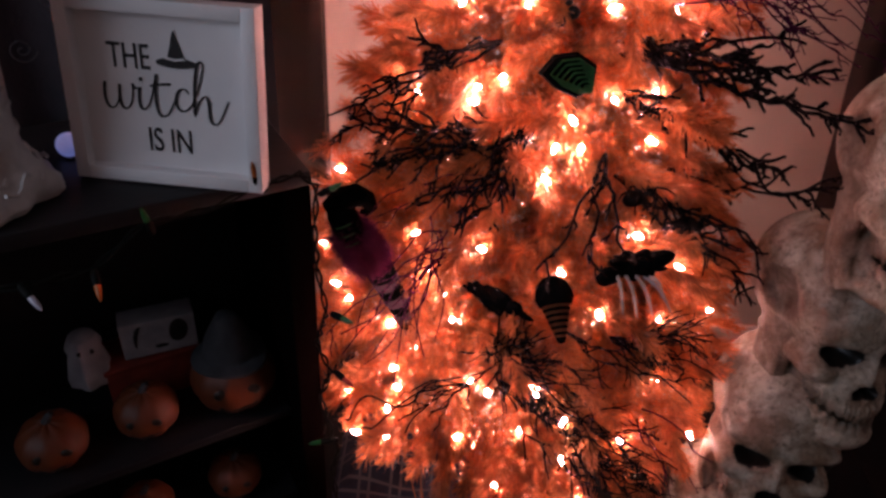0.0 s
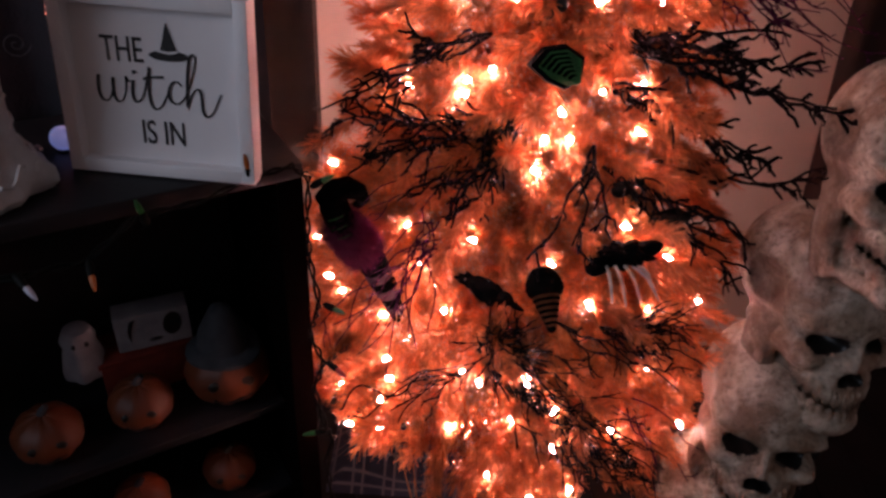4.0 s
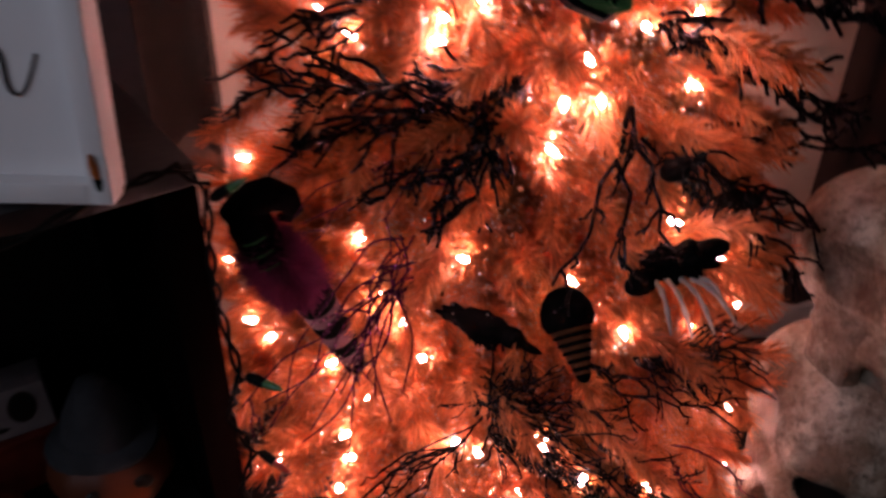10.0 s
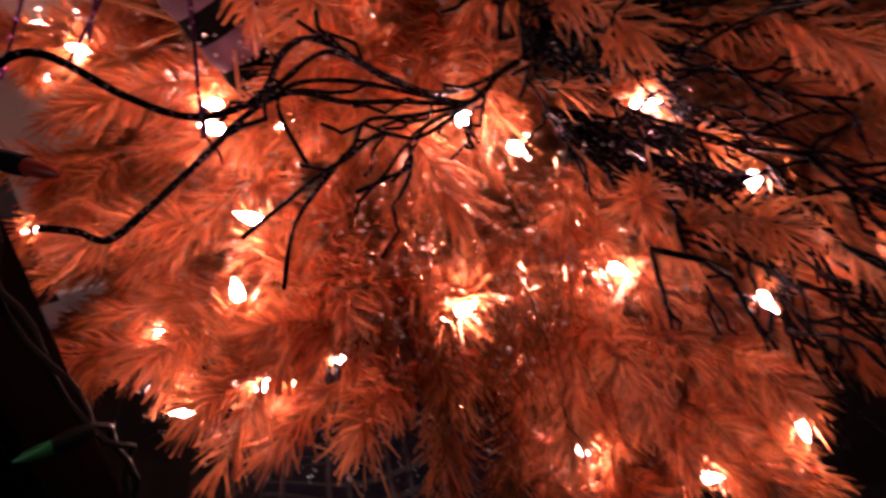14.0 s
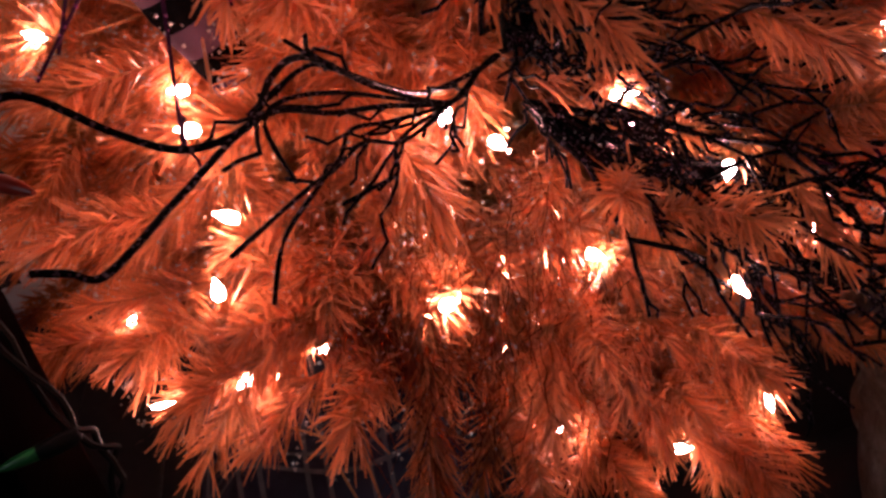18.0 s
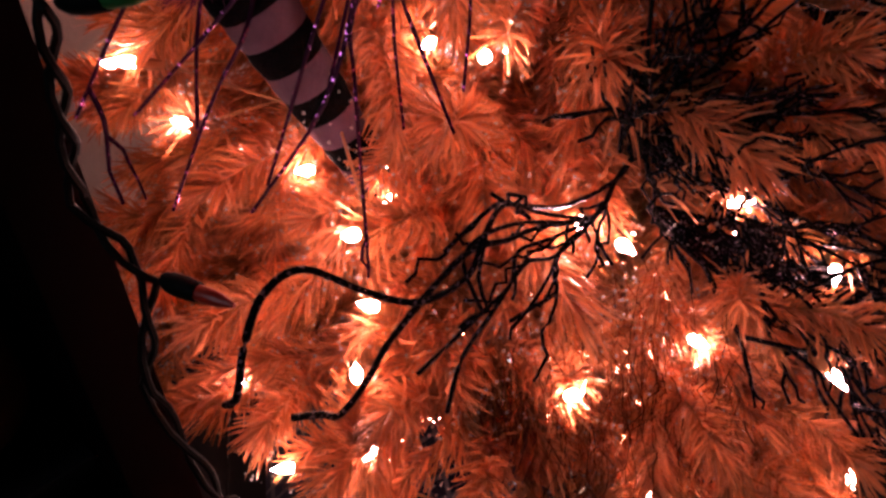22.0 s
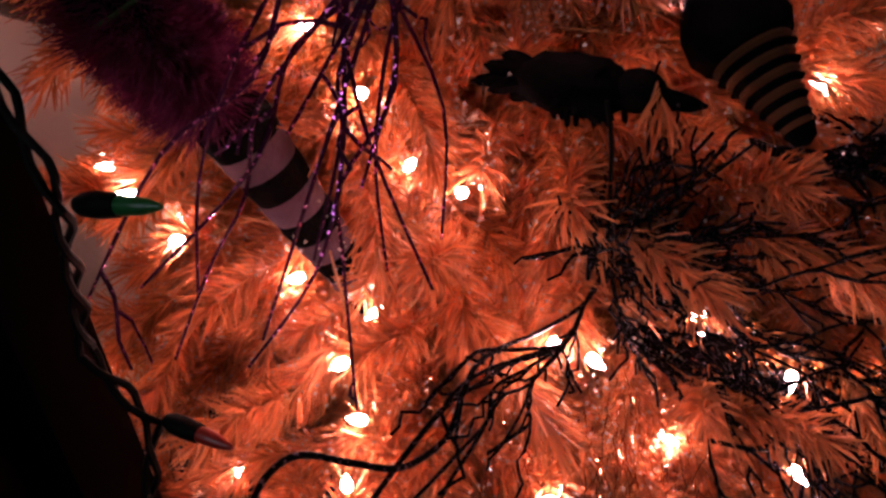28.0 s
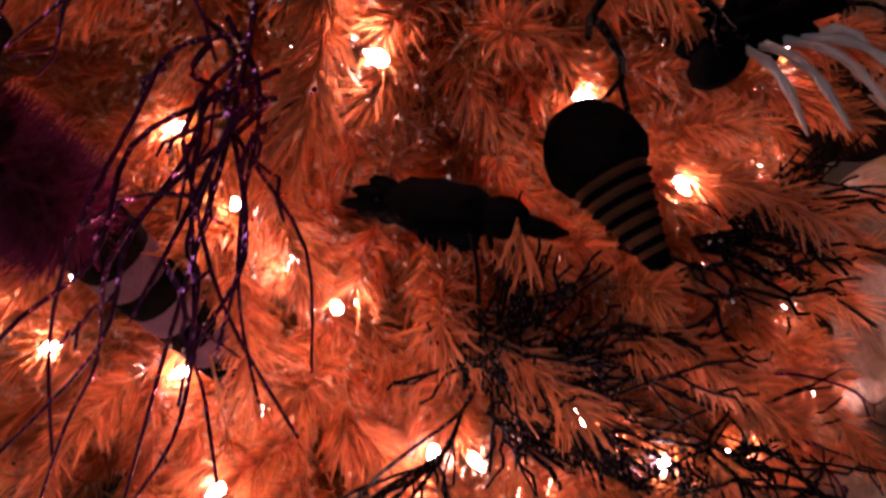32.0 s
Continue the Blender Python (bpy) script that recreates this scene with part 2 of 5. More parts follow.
# ---- geometry helpers ----
class Geo:
    """Collects vertices and faces, with a material slot per face."""

    def __init__(self):
        self.v, self.f, self.m = [], [], []

    def add(self, verts, faces, slot=0):
        n = len(self.v)
        self.v.extend(tuple(p) for p in verts)
        self.f.extend(tuple(i + n for i in q) for q in faces)
        self.m.extend([slot] * len(faces))
        return self

    def tube(self, pts, radii, sides=6, slot=0, cap=True):
        pts = [Vector(p) for p in pts]
        if not hasattr(radii, "__len__"):
            radii = [radii] * len(pts)
        verts, faces = [], []
        up = Vector((0.13, 0.27, 0.95))
        for i, p in enumerate(pts):
            t = (pts[min(i + 1, len(pts) - 1)] - pts[max(i - 1, 0)]).normalized()
            if abs(t.dot(up)) > 0.95:
                up = Vector((1, 0.1, 0))
            a = t.cross(up).normalized()
            b = t.cross(a)
            for k in range(sides):
                w = 2 * math.pi * k / sides
                verts.append(p + (a * math.cos(w) + b * math.sin(w)) * radii[i])
        for i in range(len(pts) - 1):
            for k in range(sides):
                k2 = (k + 1) % sides
                faces.append((i * sides + k, i * sides + k2, (i + 1) * sides + k2, (i + 1) * sides + k))
        if cap:
            faces.append(tuple(range(sides - 1, -1, -1)))
            n = (len(pts) - 1) * sides
            faces.append(tuple(range(n, n + sides)))
        return self.add(verts, faces, slot)

    def box(self, m, sx, sy, sz, bevel=0.003, slot=0):
        """A box of that size, centred on m, with chamfered edges."""
        bm = bmesh.new()
        bmesh.ops.create_cube(bm, size=1)
        bmesh.ops.scale(bm, vec=(sx, sy, sz), verts=bm.verts)
        if bevel:
            bmesh.ops.bevel(bm, geom=bm.edges[:], offset=bevel, segments=2, profile=0.5, affect="EDGES")
        bm.verts.index_update()
        verts = [m @ v.co for v in bm.verts]
        faces = [[v.index for v in f.verts] for f in bm.faces]
        bm.free()
        return self.add(verts, faces, slot)

    def lathe(self, profile, sides=24, m=None, slot=0, wobble=None):
        """profile: rows of (radius, height), bottom to top, closed at both ends."""
        m = m or Matrix()
        verts, faces = [], []
        for r, z in profile:
            for k in range(sides):
                w = 2 * math.pi * k / sides
                q = wobble(w, z) if wobble else 1.0
                verts.append(m @ Vector((r * q * math.cos(w), r * q * math.sin(w), z)))
        for i in range(len(profile) - 1):
            for k in range(sides):
                k2 = (k + 1) % sides
                faces.append((i * sides + k, i * sides + k2, (i + 1) * sides + k2, (i + 1) * sides + k))
        faces.append(tuple(range(sides - 1, -1, -1)))
        n = (len(profile) - 1) * sides
        faces.append(tuple(range(n, n + sides)))
        return self.add(verts, faces, slot)

    def ball(self, m, rx, ry, rz, seg=16, rings=10, slot=0, bump=None):
        prof = []
        verts, faces = [], []
        for i in range(rings + 1):
            a = math.pi * (i + 0.02) / (rings + 0.04) - math.pi / 2
            for k in range(seg):
                w = 2 * math.pi * k / seg
                d = Vector((math.cos(a) * math.cos(w), math.cos(a) * math.sin(w), math.sin(a)))
                q = bump(d) if bump else 1.0
                verts.append(m @ Vector((d.x * rx * q, d.y * ry * q, d.z * rz * q)))
        for i in range(rings):
            for k in range(seg):
                k2 = (k + 1) % seg
                faces.append((i * seg + k, i * seg + k2, (i + 1) * seg + k2, (i + 1) * seg + k))
        faces.append(tuple(range(seg - 1, -1, -1)))
        faces.append(tuple(range(rings * seg, rings * seg + seg)))
        return self.add(verts, faces, slot)

    def mesh(self, name, mats, smooth=True):
        me = bpy.data.meshes.new(name)
        me.from_pydata(self.v, [], self.f)
        for mt in mats if isinstance(mats, (list, tuple)) else [mats]:
            me.materials.append(mt)
        me.polygons.foreach_set("material_index", self.m)
        me.polygons.foreach_set("use_smooth", [smooth] * len(self.f))
        me.update()
        if smooth:
            me.set_sharp_from_angle(angle=radians(40))
        return me


def part(name, geo, mats, parent, label="", smooth=True, m=None):
    me = geo if isinstance(geo, bpy.types.Mesh) else geo.mesh(name, mats, smooth)
    ob = new(name, me)
    ob.parent = parent
    if m is not None:
        ob.matrix_basis = m
    if label:
        ob["label"] = label
    return ob


def thing(name, label, category, m=None, group="", kind="", geo=None, mats=None, smooth=True):
    ob = new(name, geo.mesh(name, mats, smooth) if geo else None)
    if m is not None:
        ob.matrix_basis = m
    if not geo:
        ob.empty_display_size = 0.05
    return tagged(ob, label, category, group, kind)


def at(x, y, z, rx=0, ry=0, rz=0):
    return pose(x, y, z, rx, ry, rz)


def wander(a, b, n, amp, rng, sag=0.0):
    """A crooked line of n + 1 points from a to b."""
    a, b = Vector(a), Vector(b)
    out, off = [], Vector()
    for i in range(n + 1):
        s = i / n
        off = off * 0.55 + Vector((rng.uniform(-1, 1), rng.uniform(-1, 1), rng.uniform(-1, 1))) * amp
        out.append(a.lerp(b, s) + off * min(1, 3 * s) + Vector((0, 0, -sag * 4 * s * (1 - s))))
    return out


def rounded(c, n=4):
    """The line through the points c, without its kinks."""
    c = [c[0]] + list(c) + [c[-1]]
    out = []
    for i in range(1, len(c) - 2):
        for q in range(n):
            u = q / n
            out.append(0.5 * (2 * c[i] + (c[i + 1] - c[i - 1]) * u + (2 * c[i - 1] - 5 * c[i] + 4 * c[i + 1] - c[i + 2]) * u * u + (3 * c[i] - c[i - 1] - 3 * c[i + 1] + c[i + 2]) * u ** 3))
    return out + [c[-1]]


def cloth(x0, x1, z0, z1, fold, depth, seed, nx=70, nz=24, hem=0.0):
    """A hanging cloth in the x-z plane with uneven folds, 2 mm thick."""
    rng = random.Random(seed)
    ph = [rng.uniform(0, 6.28) for _ in range(4)]
    g = Geo()
    for side in (0, 1):
        verts, faces = [], []
        for j in range(nz + 1):
            for i in range(nx + 1):
                u, v = i / nx, j / nz
                x = x0 + (x1 - x0) * u
                y = depth * (math.sin(fold * x + ph[0] + 0.6 * v) + 0.5 * math.sin(fold * 2.3 * x + ph[1] - v) + 0.3 * math.sin(fold * 0.6 * x + ph[2] + 2 * v))
                z = z0 + (z1 - z0) * v + (1 - v) * hem * math.sin(9 * u + ph[3])
                verts.append((x, y + side * 0.002, z))
        for j in range(nz):
            for i in range(nx):
                q = (j * (nx + 1) + i, j * (nx + 1) + i + 1, (j + 1) * (nx + 1) + i + 1, (j + 1) * (nx + 1) + i)
                faces.append(q if side == 0 else q[::-1])
        g.add(verts, faces)
    return g

# ---- the room ----
RX0, RX1, RY0, RY1, RH = -1.7, 1.9, -2.0, 1.62, 2.4


def wall(name, cx, cy, sx, sy, label):
    return thing(name, label, "wall", at(cx, cy, RH / 2), kind="structure", geo=Geo().box(Matrix(), sx, sy, RH, 0), mats=M_WALL, smooth=False)


wall("wall_north", (RX0 + RX1) / 2, RY1 + 0.05, RX1 - RX0 + 0.2, 0.1, "peach painted wall behind the orange tree")
wall("wall_east", RX1 + 0.05, (RY0 + RY1) / 2, 0.1, RY1 - RY0, "plain painted side wall")
wall("wall_south", (RX0 + RX1) / 2, RY0 - 0.05, RX1 - RX0 + 0.2, 0.1, "plain painted wall behind the camera")
west = Geo()
for cy, cz, sy, sz in ((-1.375, RH / 2, 1.25, RH), (0.935, RH / 2, 1.37, RH), (-0.25, 0.65, 1.0, 1.3), (-0.25, 2.3, 1.0, 0.2)):
    west.box(at(0, cy, cz - RH / 2), 0.1, sy, sz, 0)
thing("wall_west", "painted side wall with an opening for the added window", "wall", at(RX0 - 0.05, 0, RH / 2), kind="structure", geo=west, mats=M_WALL, smooth=False)
win = thing("window_1", "white frame of an unseen window, added for the room light", "window", at(RX0 - 0.05, -0.25, 1.75, 0, 0, 90), kind="structure")
for nm, x, z, sx, sz in (("window_frame", -0.48, 0, 0.04, 0.9), ("window_frame", 0.48, 0, 0.04, 0.9), ("window_frame", 0, 0.43, 0.92, 0.04), ("window_frame", 0, -0.43, 0.92, 0.04)):
    part(nm, Geo().box(at(x, 0, z), sx, 0.06, sz), M_WHITE, win)
thing("ceiling", "plain white ceiling", "ceiling", at((RX0 + RX1) / 2, (RY0 + RY1) / 2, RH + 0.05), kind="structure", geo=Geo().box(Matrix(), RX1 - RX0 + 0.2, RY1 - RY0 + 0.2, 0.1, 0), mats=M_CEIL, smooth=False)
floor = thing("floor", "dark stained wooden plank floor", "floor", at((RX0 + RX1) / 2, (RY0 + RY1) / 2, -0.0605), kind="structure", geo=Geo().box(Matrix(), RX1 - RX0 + 0.2, RY1 - RY0 + 0.2, 0.1, 0), mats=M_FLOOR, smooth=False)
thing("baseboard", "white painted baseboard along the wall", "baseboard", at(0.1, RY1 - 0.008, 0.05), kind="structure", geo=Geo().box(Matrix(), RX1 - RX0, 0.016, 0.10), mats=M_WHITE)

# ---- bookcase, set at an angle, its front turned towards the tree ----
BOOK = at(-0.195, 0.914, 0, 0, 0, 32.3)
BOOK_H, BOOK_D, BOOK_W = 0.90, 0.30, 0.96
bookcase = thing("bookcase", "black wooden bookcase with a dark red-brown side panel", "bookcase", BOOK)
part("top", Geo().box(at(-BOOK_W / 2, BOOK_D / 2, BOOK_H - 0.0125), BOOK_W, BOOK_D, 0.025), M_BLACKWOOD, bookcase)
part("side_panel", Geo().box(at(-0.021, BOOK_D / 2, 0.4365), 0.042, BOOK_D - 0.004, 0.873), M_SIDEWOOD, bookcase)
part("side_panel", Geo().box(at(-BOOK_W + 0.021, BOOK_D / 2, 0.4365), 0.042, BOOK_D - 0.004, 0.873), M_SIDEWOOD, bookcase)
part("back_panel", Geo().box(at(-BOOK_W / 2, BOOK_D - 0.008, 0.4365), BOOK_W - 0.086, 0.008, 0.87, 0), M_BLACKWOOD, bookcase)
SHELF_Z = (0.388, 0.150)
for z in SHELF_Z:
    part("shelf", Geo().box(at(-BOOK_W / 2, BOOK_D / 2 + 0.02, z - 0.010), BOOK_W - 0.086, BOOK_D - 0.06, 0.02), M_BLACKWOOD, bookcase)
part("plinth", Geo().box(at(-BOOK_W / 2, 0.02, 0.035), BOOK_W - 0.086, 0.018, 0.07), M_BLACKWOOD, bookcase)

# ---- the sign ----
SIGN_W, SIGN_H = 0.252, 0.238
sign = thing("sign", "white framed wooden sign lettered in black, leaning on the bookcase top", "sign", at(-0.370, 0.852, 0.9015, -8, 0, -3))
part("back_board", Geo().box(at(0, 0.012, SIGN_H / 2), SIGN_W - 0.036, 0.006, SIGN_H - 0.036, 0), M_WHITE, sign)
for x in (-1, 1):
    part("frame_side", Geo().box(at(x * (SIGN_W / 2 - 0.009), 0.008, SIGN_H / 2), 0.018, 0.034, SIGN_H, 0.0015), M_WHITE, sign)
for z in (0.009, SIGN_H - 0.009):
    part("frame_rail", Geo().box(at(0, 0.008, z), SIGN_W - 0.0362, 0.034, 0.018, 0.0015), M_WHITE, sign)
FACE = 0.0082


def lettering(body, size, x, z, squeeze=1.0, weight=0.0):
    cu = bpy.data.curves.new("lettering", "FONT")
    cu.body, cu.size, cu.align_x, cu.extrude, cu.offset = body, size, "CENTER", 0.0006, weight
    ob = new("lettering", cu)
    bpy.context.view_layer.update()
    me = bpy.data.meshes.new_from_object(ob.evaluated_get(bpy.context.evaluated_depsgraph_get()))
    bpy.data.objects.remove(ob)
    me.materials.clear()
    me.materials.append(M_INK)
    o = part("lettering", me, M_INK, sign, "black lettering")
    o.matrix_basis = at(x, FACE, z, 90, 0, 0) @ Matrix.Diagonal((squeeze, 1, 1, 1))
    return o


lettering("THE", 0.046, -0.044, 0.149, 0.66, 0.0)
lettering("IS IN", 0.046, 0.000, 0.041, 0.66, 0.0)


def bezier(ctrl, n=10):
    out = []
    for p0, p1, p2, p3 in ctrl:
        for i in range(n):
            s = i / n
            out.append(tuple((1 - s) ** 3 * a + 3 * s * (1 - s) ** 2 * b + 3 * s * s * (1 - s) * c + s ** 3 * d for a, b, c, d in zip(p0, p1, p2, p3)))
    out.append(ctrl[-1][3])
    return out


def stroke(pts, thick, thin):
    """A brush stroke on the board: wide where it falls, thin where it rises."""
    g = Geo()
    v, f = [], []
    for i, p in enumerate(pts):
        a, b = pts[max(i - 1, 0)], pts[min(i + 1, len(pts) - 1)]
        d = Vector((b[0] - a[0], b[1] - a[1])).normalized()
        w = (thin + (thick - thin) * max(0.0, -d.y)) / 2
        nx, nz = -d.y * w, d.x * w
        for y in (FACE, FACE - 0.0008):
            v += [(p[0] + nx, y, p[1] + nz), (p[0] - nx, y, p[1] - nz)]
    for i in range(len(pts) - 1):
        o = 4 * i
        f += [(o + 2, o + 3, o + 7, o + 6), (o, o + 2, o + 6, o + 4), (o + 3, o + 1, o + 5, o + 7)]
    return g.add(v, f)


def word_witch():
    k = 0.001
    W = [
        [((-72, 124), (-75, 108), (-75, 92), (-66, 92)), ((-66, 92), (-58, 92), (-55, 110), (-54, 122)), ((-54, 122), (-56, 106), (-56, 92), (-49, 92)), ((-49, 92), (-41, 93), (-37, 112), (-38, 124))],
        [((-38, 124), (-36, 116), (-32, 118), (-29, 120)), ((-29, 120), (-32, 106), (-32, 94), (-27, 93)), ((-27, 93), (-20, 93), (-14, 110), (-9, 132))],
        [((-7, 138), (-10, 118), (-13, 88), (-4, 86)), ((-4, 86), (5, 86), (9, 100), (14, 108))],
        [((31, 112), (28, 120), (17, 118), (15, 104)), ((15, 104), (13, 90), (22, 86), (29, 92)), ((29, 92), (38, 100), (45, 120), (50, 140)), ((50, 140), (54, 152), (46, 156), (43, 144)), ((43, 144), (39, 124), (37, 100), (37, 84)), ((37, 84), (42, 104), (50, 114), (54, 108)), ((54, 108), (58, 100), (52, 80), (60, 76)), ((60, 76), (68, 74), (74, 94), (80, 106))],
    ]
    for n, w in enumerate(W):
        pts = [(x * k * 1.06 - 0.003, (0.010 if n == 3 else 0.004) + (z - 105) * k * 1.06 + 0.105) for x, z in bezier(w)]
        part("lettering", stroke(pts, 0.0040, 0.0020), M_INK, sign, "black brush lettering", smooth=False)
    part("lettering", stroke([(-0.020, 0.128), (-0.008, 0.131), (0.008, 0.132)], 0.0035, 0.0032), M_INK, sign, "black brush lettering", smooth=False)
    part("lettering", Geo().lathe([(0.0026, 0), (0.0026, 0.0008)], 10, at(-0.031, FACE - 0.0008, 0.136, 90)), M_INK, sign, smooth=False)


word_witch()
hat = [(-0.012, 0), (-0.010, 0.007), (-0.006, 0.020), (-0.003, 0.033), (0.0, 0.040), (0.003, 0.030), (0.008, 0.015), (0.011, 0.005), (0.012, 0)]
g = Geo()
hx, hz = 0.017, 0.161
for pts in ([(hx + x, hz + z) for x, z in hat], [(hx + 0.026 * math.cos(a), hz - 0.001 + 0.0065 * math.sin(a)) for a in [i * math.pi / 12 for i in range(24)]]):
    n = len(pts)
    g.add([(x, FACE - 0.0009, z) for x, z in pts] + [(x, FACE, z) for x, z in pts], [tuple(range(n))] + [(i, (i + 1) % n, n + (i + 1) % n, n + i) for i in range(n)])
part("hat_band", stroke([(hx - 0.0135, hz + 0.0052), (hx, hz + 0.0030), (hx + 0.0125, hz + 0.0050)], 0.0028, 0.0028), M_WHITE, sign, "white hat band", smooth=False).location.y = -0.0012
part("printed_hat", g, M_INK, sign, "black printed pointed hat", smooth=False)

# ---- the orange tree ----
AXIS = Vector((0.15, 1.22, 0))

# where the bulbs hang, string by string
STRINGS = [
    [(0.003, 1.042, 1.111), (0.092, 1.000, 1.126), (0.206, 1.001, 1.130), (0.304, 1.049, 1.118), (0.335, 1.10, 1.09), (-0.040, 1.191, 0.979), (-0.054, 1.056, 0.968), (0.029, 0.997, 0.985), (0.033, 0.999, 1.006), (0.067, 0.990, 1.027)],
    [(0.292, 1.016, 1.009), (0.228, 0.985, 1.007), (0.171, 0.967, 0.980), (0.150, 0.955, 0.939), (0.188, 0.958, 0.940), (0.297, 0.998, 0.942), (0.143, 0.944, 0.894), (-0.201, 1.210, 0.739), (-0.047, 1.067, 0.704), (0.058, 0.918, 0.782)],
    [(0.188, 0.943, 0.730), (0.299, 0.959, 0.798), (0.393, 1.004, 0.713), (0.513, 1.103, 0.549), (0.381, 0.994, 0.606), (0.376, 0.925, 0.530), (0.007, 1.014, 0.612), (-0.022, 0.997, 0.675), (0.023, 0.930, 0.628), (-0.087, 1.030, 0.527)],
    [(-0.036, 0.971, 0.524), (-0.068, 0.882, 0.557), (-0.180, 1.006, 0.628), (-0.238, 1.213, 0.567), (-0.250, 1.211, 0.523), (-0.164, 1.004, 0.367), (-0.063, 0.899, 0.496), (-0.077, 0.881, 0.461), (-0.077, 0.879, 0.392), (-0.027, 0.918, 0.371)],
    [(0.060, 0.872, 0.544), (0.090, 0.876, 0.521), (0.046, 0.838, 0.449), (0.155, 0.886, 0.424), (0.167, 0.885, 0.532), (0.175, 0.888, 0.508), (0.220, 0.853, 0.488), (0.344, 0.910, 0.385), (0.489, 1.006, 0.433), (0.496, 0.974, 0.344)],
    [(0.123, 0.863, 0.298), (0.202, 0.835, 0.278), (0.274, 0.842, 0.295), (0.225, 0.833, 0.418), (-0.137, 0.913, 0.358), (0.010, 0.822, 0.150), (-0.270, 1.117, 0.419), (-0.163, 1.032, 0.576), (0.26, 0.93, 0.66), (-0.178, 1.205, 0.725)],
]


def reach(z):
    return 0.40 - 0.22 * (z - 0.4)


FRONT = np.array([p for line in STRINGS for p in line if p[1] < AXIS.y])
FRONT_A, FRONT_R = np.arctan2(FRONT[:, 1] - AXIS.y, FRONT[:, 0] - AXIS.x), np.hypot(FRONT[:, 0] - AXIS.x, FRONT[:, 1] - AXIS.y)
# needles are bent aside where a bulb or an ornament was pushed through to face the room: place, radius
ORNAMENTS = [((0.040, 0.918, 0.697), 0.016), ((0.070, 0.918, 0.694), 0.026), ((0.094, 0.918, 0.692), 0.028), ((0.122, 0.912, 0.690), 0.020), ((0.150, 0.908, 0.700), 0.016),
             ((0.177, 0.906, 0.716), 0.036), ((0.184, 0.880, 0.690), 0.026), ((0.190, 0.856, 0.669), 0.016),
             ((-0.102, 1.000, 0.660), 0.034), ((-0.085, 1.003, 0.622), 0.032), ((-0.068, 1.005, 0.585), 0.029), ((-0.052, 1.007, 0.548), 0.026), ((-0.040, 1.008, 0.522), 0.022),
             ((-0.120, 0.990, 0.710), 0.036), ((-0.140, 0.972, 0.770), 0.040), ((-0.140, 0.960, 0.825), 0.040),
             ((0.250, 0.905, 0.752), 0.024), ((0.290, 0.910, 0.765), 0.034), ((0.325, 0.915, 0.775), 0.024), ((0.285, 0.860, 0.738), 0.026), ((0.315, 0.855, 0.745), 0.024), ((0.150, 0.935, 1.058), 0.050)]
CLEAR = np.array([p for p in FRONT.tolist()] + [p for p, _ in ORNAMENTS])
CLEAR_R = np.array([0.0075] * len(FRONT) + [r for _, r in ORNAMENTS])
_way = np.arctan2(CLEAR[:, 1] - AXIS.y, CLEAR[:, 0] - AXIS.x)
_out = np.c_[np.cos(_way) * 0.5 - 0.07, np.sin(_way) * 0.5 - 0.7, 0 * _way + 0.62]
CLEAR_U = _out / np.linalg.norm(_out, axis=1, keepdims=True)


def surface(a, z):
    """How far the foliage reaches at an angle (radians) and height: as far as its bulbs hang."""
    d2 = (0.3 * ((FRONT_A - a + math.pi) % (2 * math.pi) - math.pi)) ** 2 + (FRONT[:, 2] - z) ** 2
    w = np.exp(-d2 / (2 * 0.055 ** 2))
    base = np.array([reach(q) for q in FRONT[:, 2]])
    return reach(z) + float((w * (FRONT_R - base)).sum() / (w.sum() + 0.25))


def clear_of_bulbs(m):
    """A test for points in the space of m: are they off the bulbs and the gaps in front of them?"""
    mm = np.array(m)

    def keep(p):
        q = p @ mm[:3, :3].T + mm[:3, 3]
        ok = np.ones(len(q), bool)
        mid = (q.min(0) + q.max(0)) / 2
        near = np.linalg.norm(CLEAR - mid, axis=1) < np.linalg.norm(q.max(0) - mid) + 0.20
        for b, u, rr in zip(CLEAR[near], CLEAR_U[near], CLEAR_R[near]):
            w = q - b
            s = w @ u
            d = np.linalg.norm(w - s[:, None] * u, axis=1)
            ok &= np.einsum("ij,ij->i", w, w) > (0.0085 if rr < 0.009 else 0.0) ** 2
            ok &= ~((s > -0.4 * rr) & (s < 0.16) & (d < rr + 0.075 * np.clip(s, 0, 1)))
        return ok
    return keep


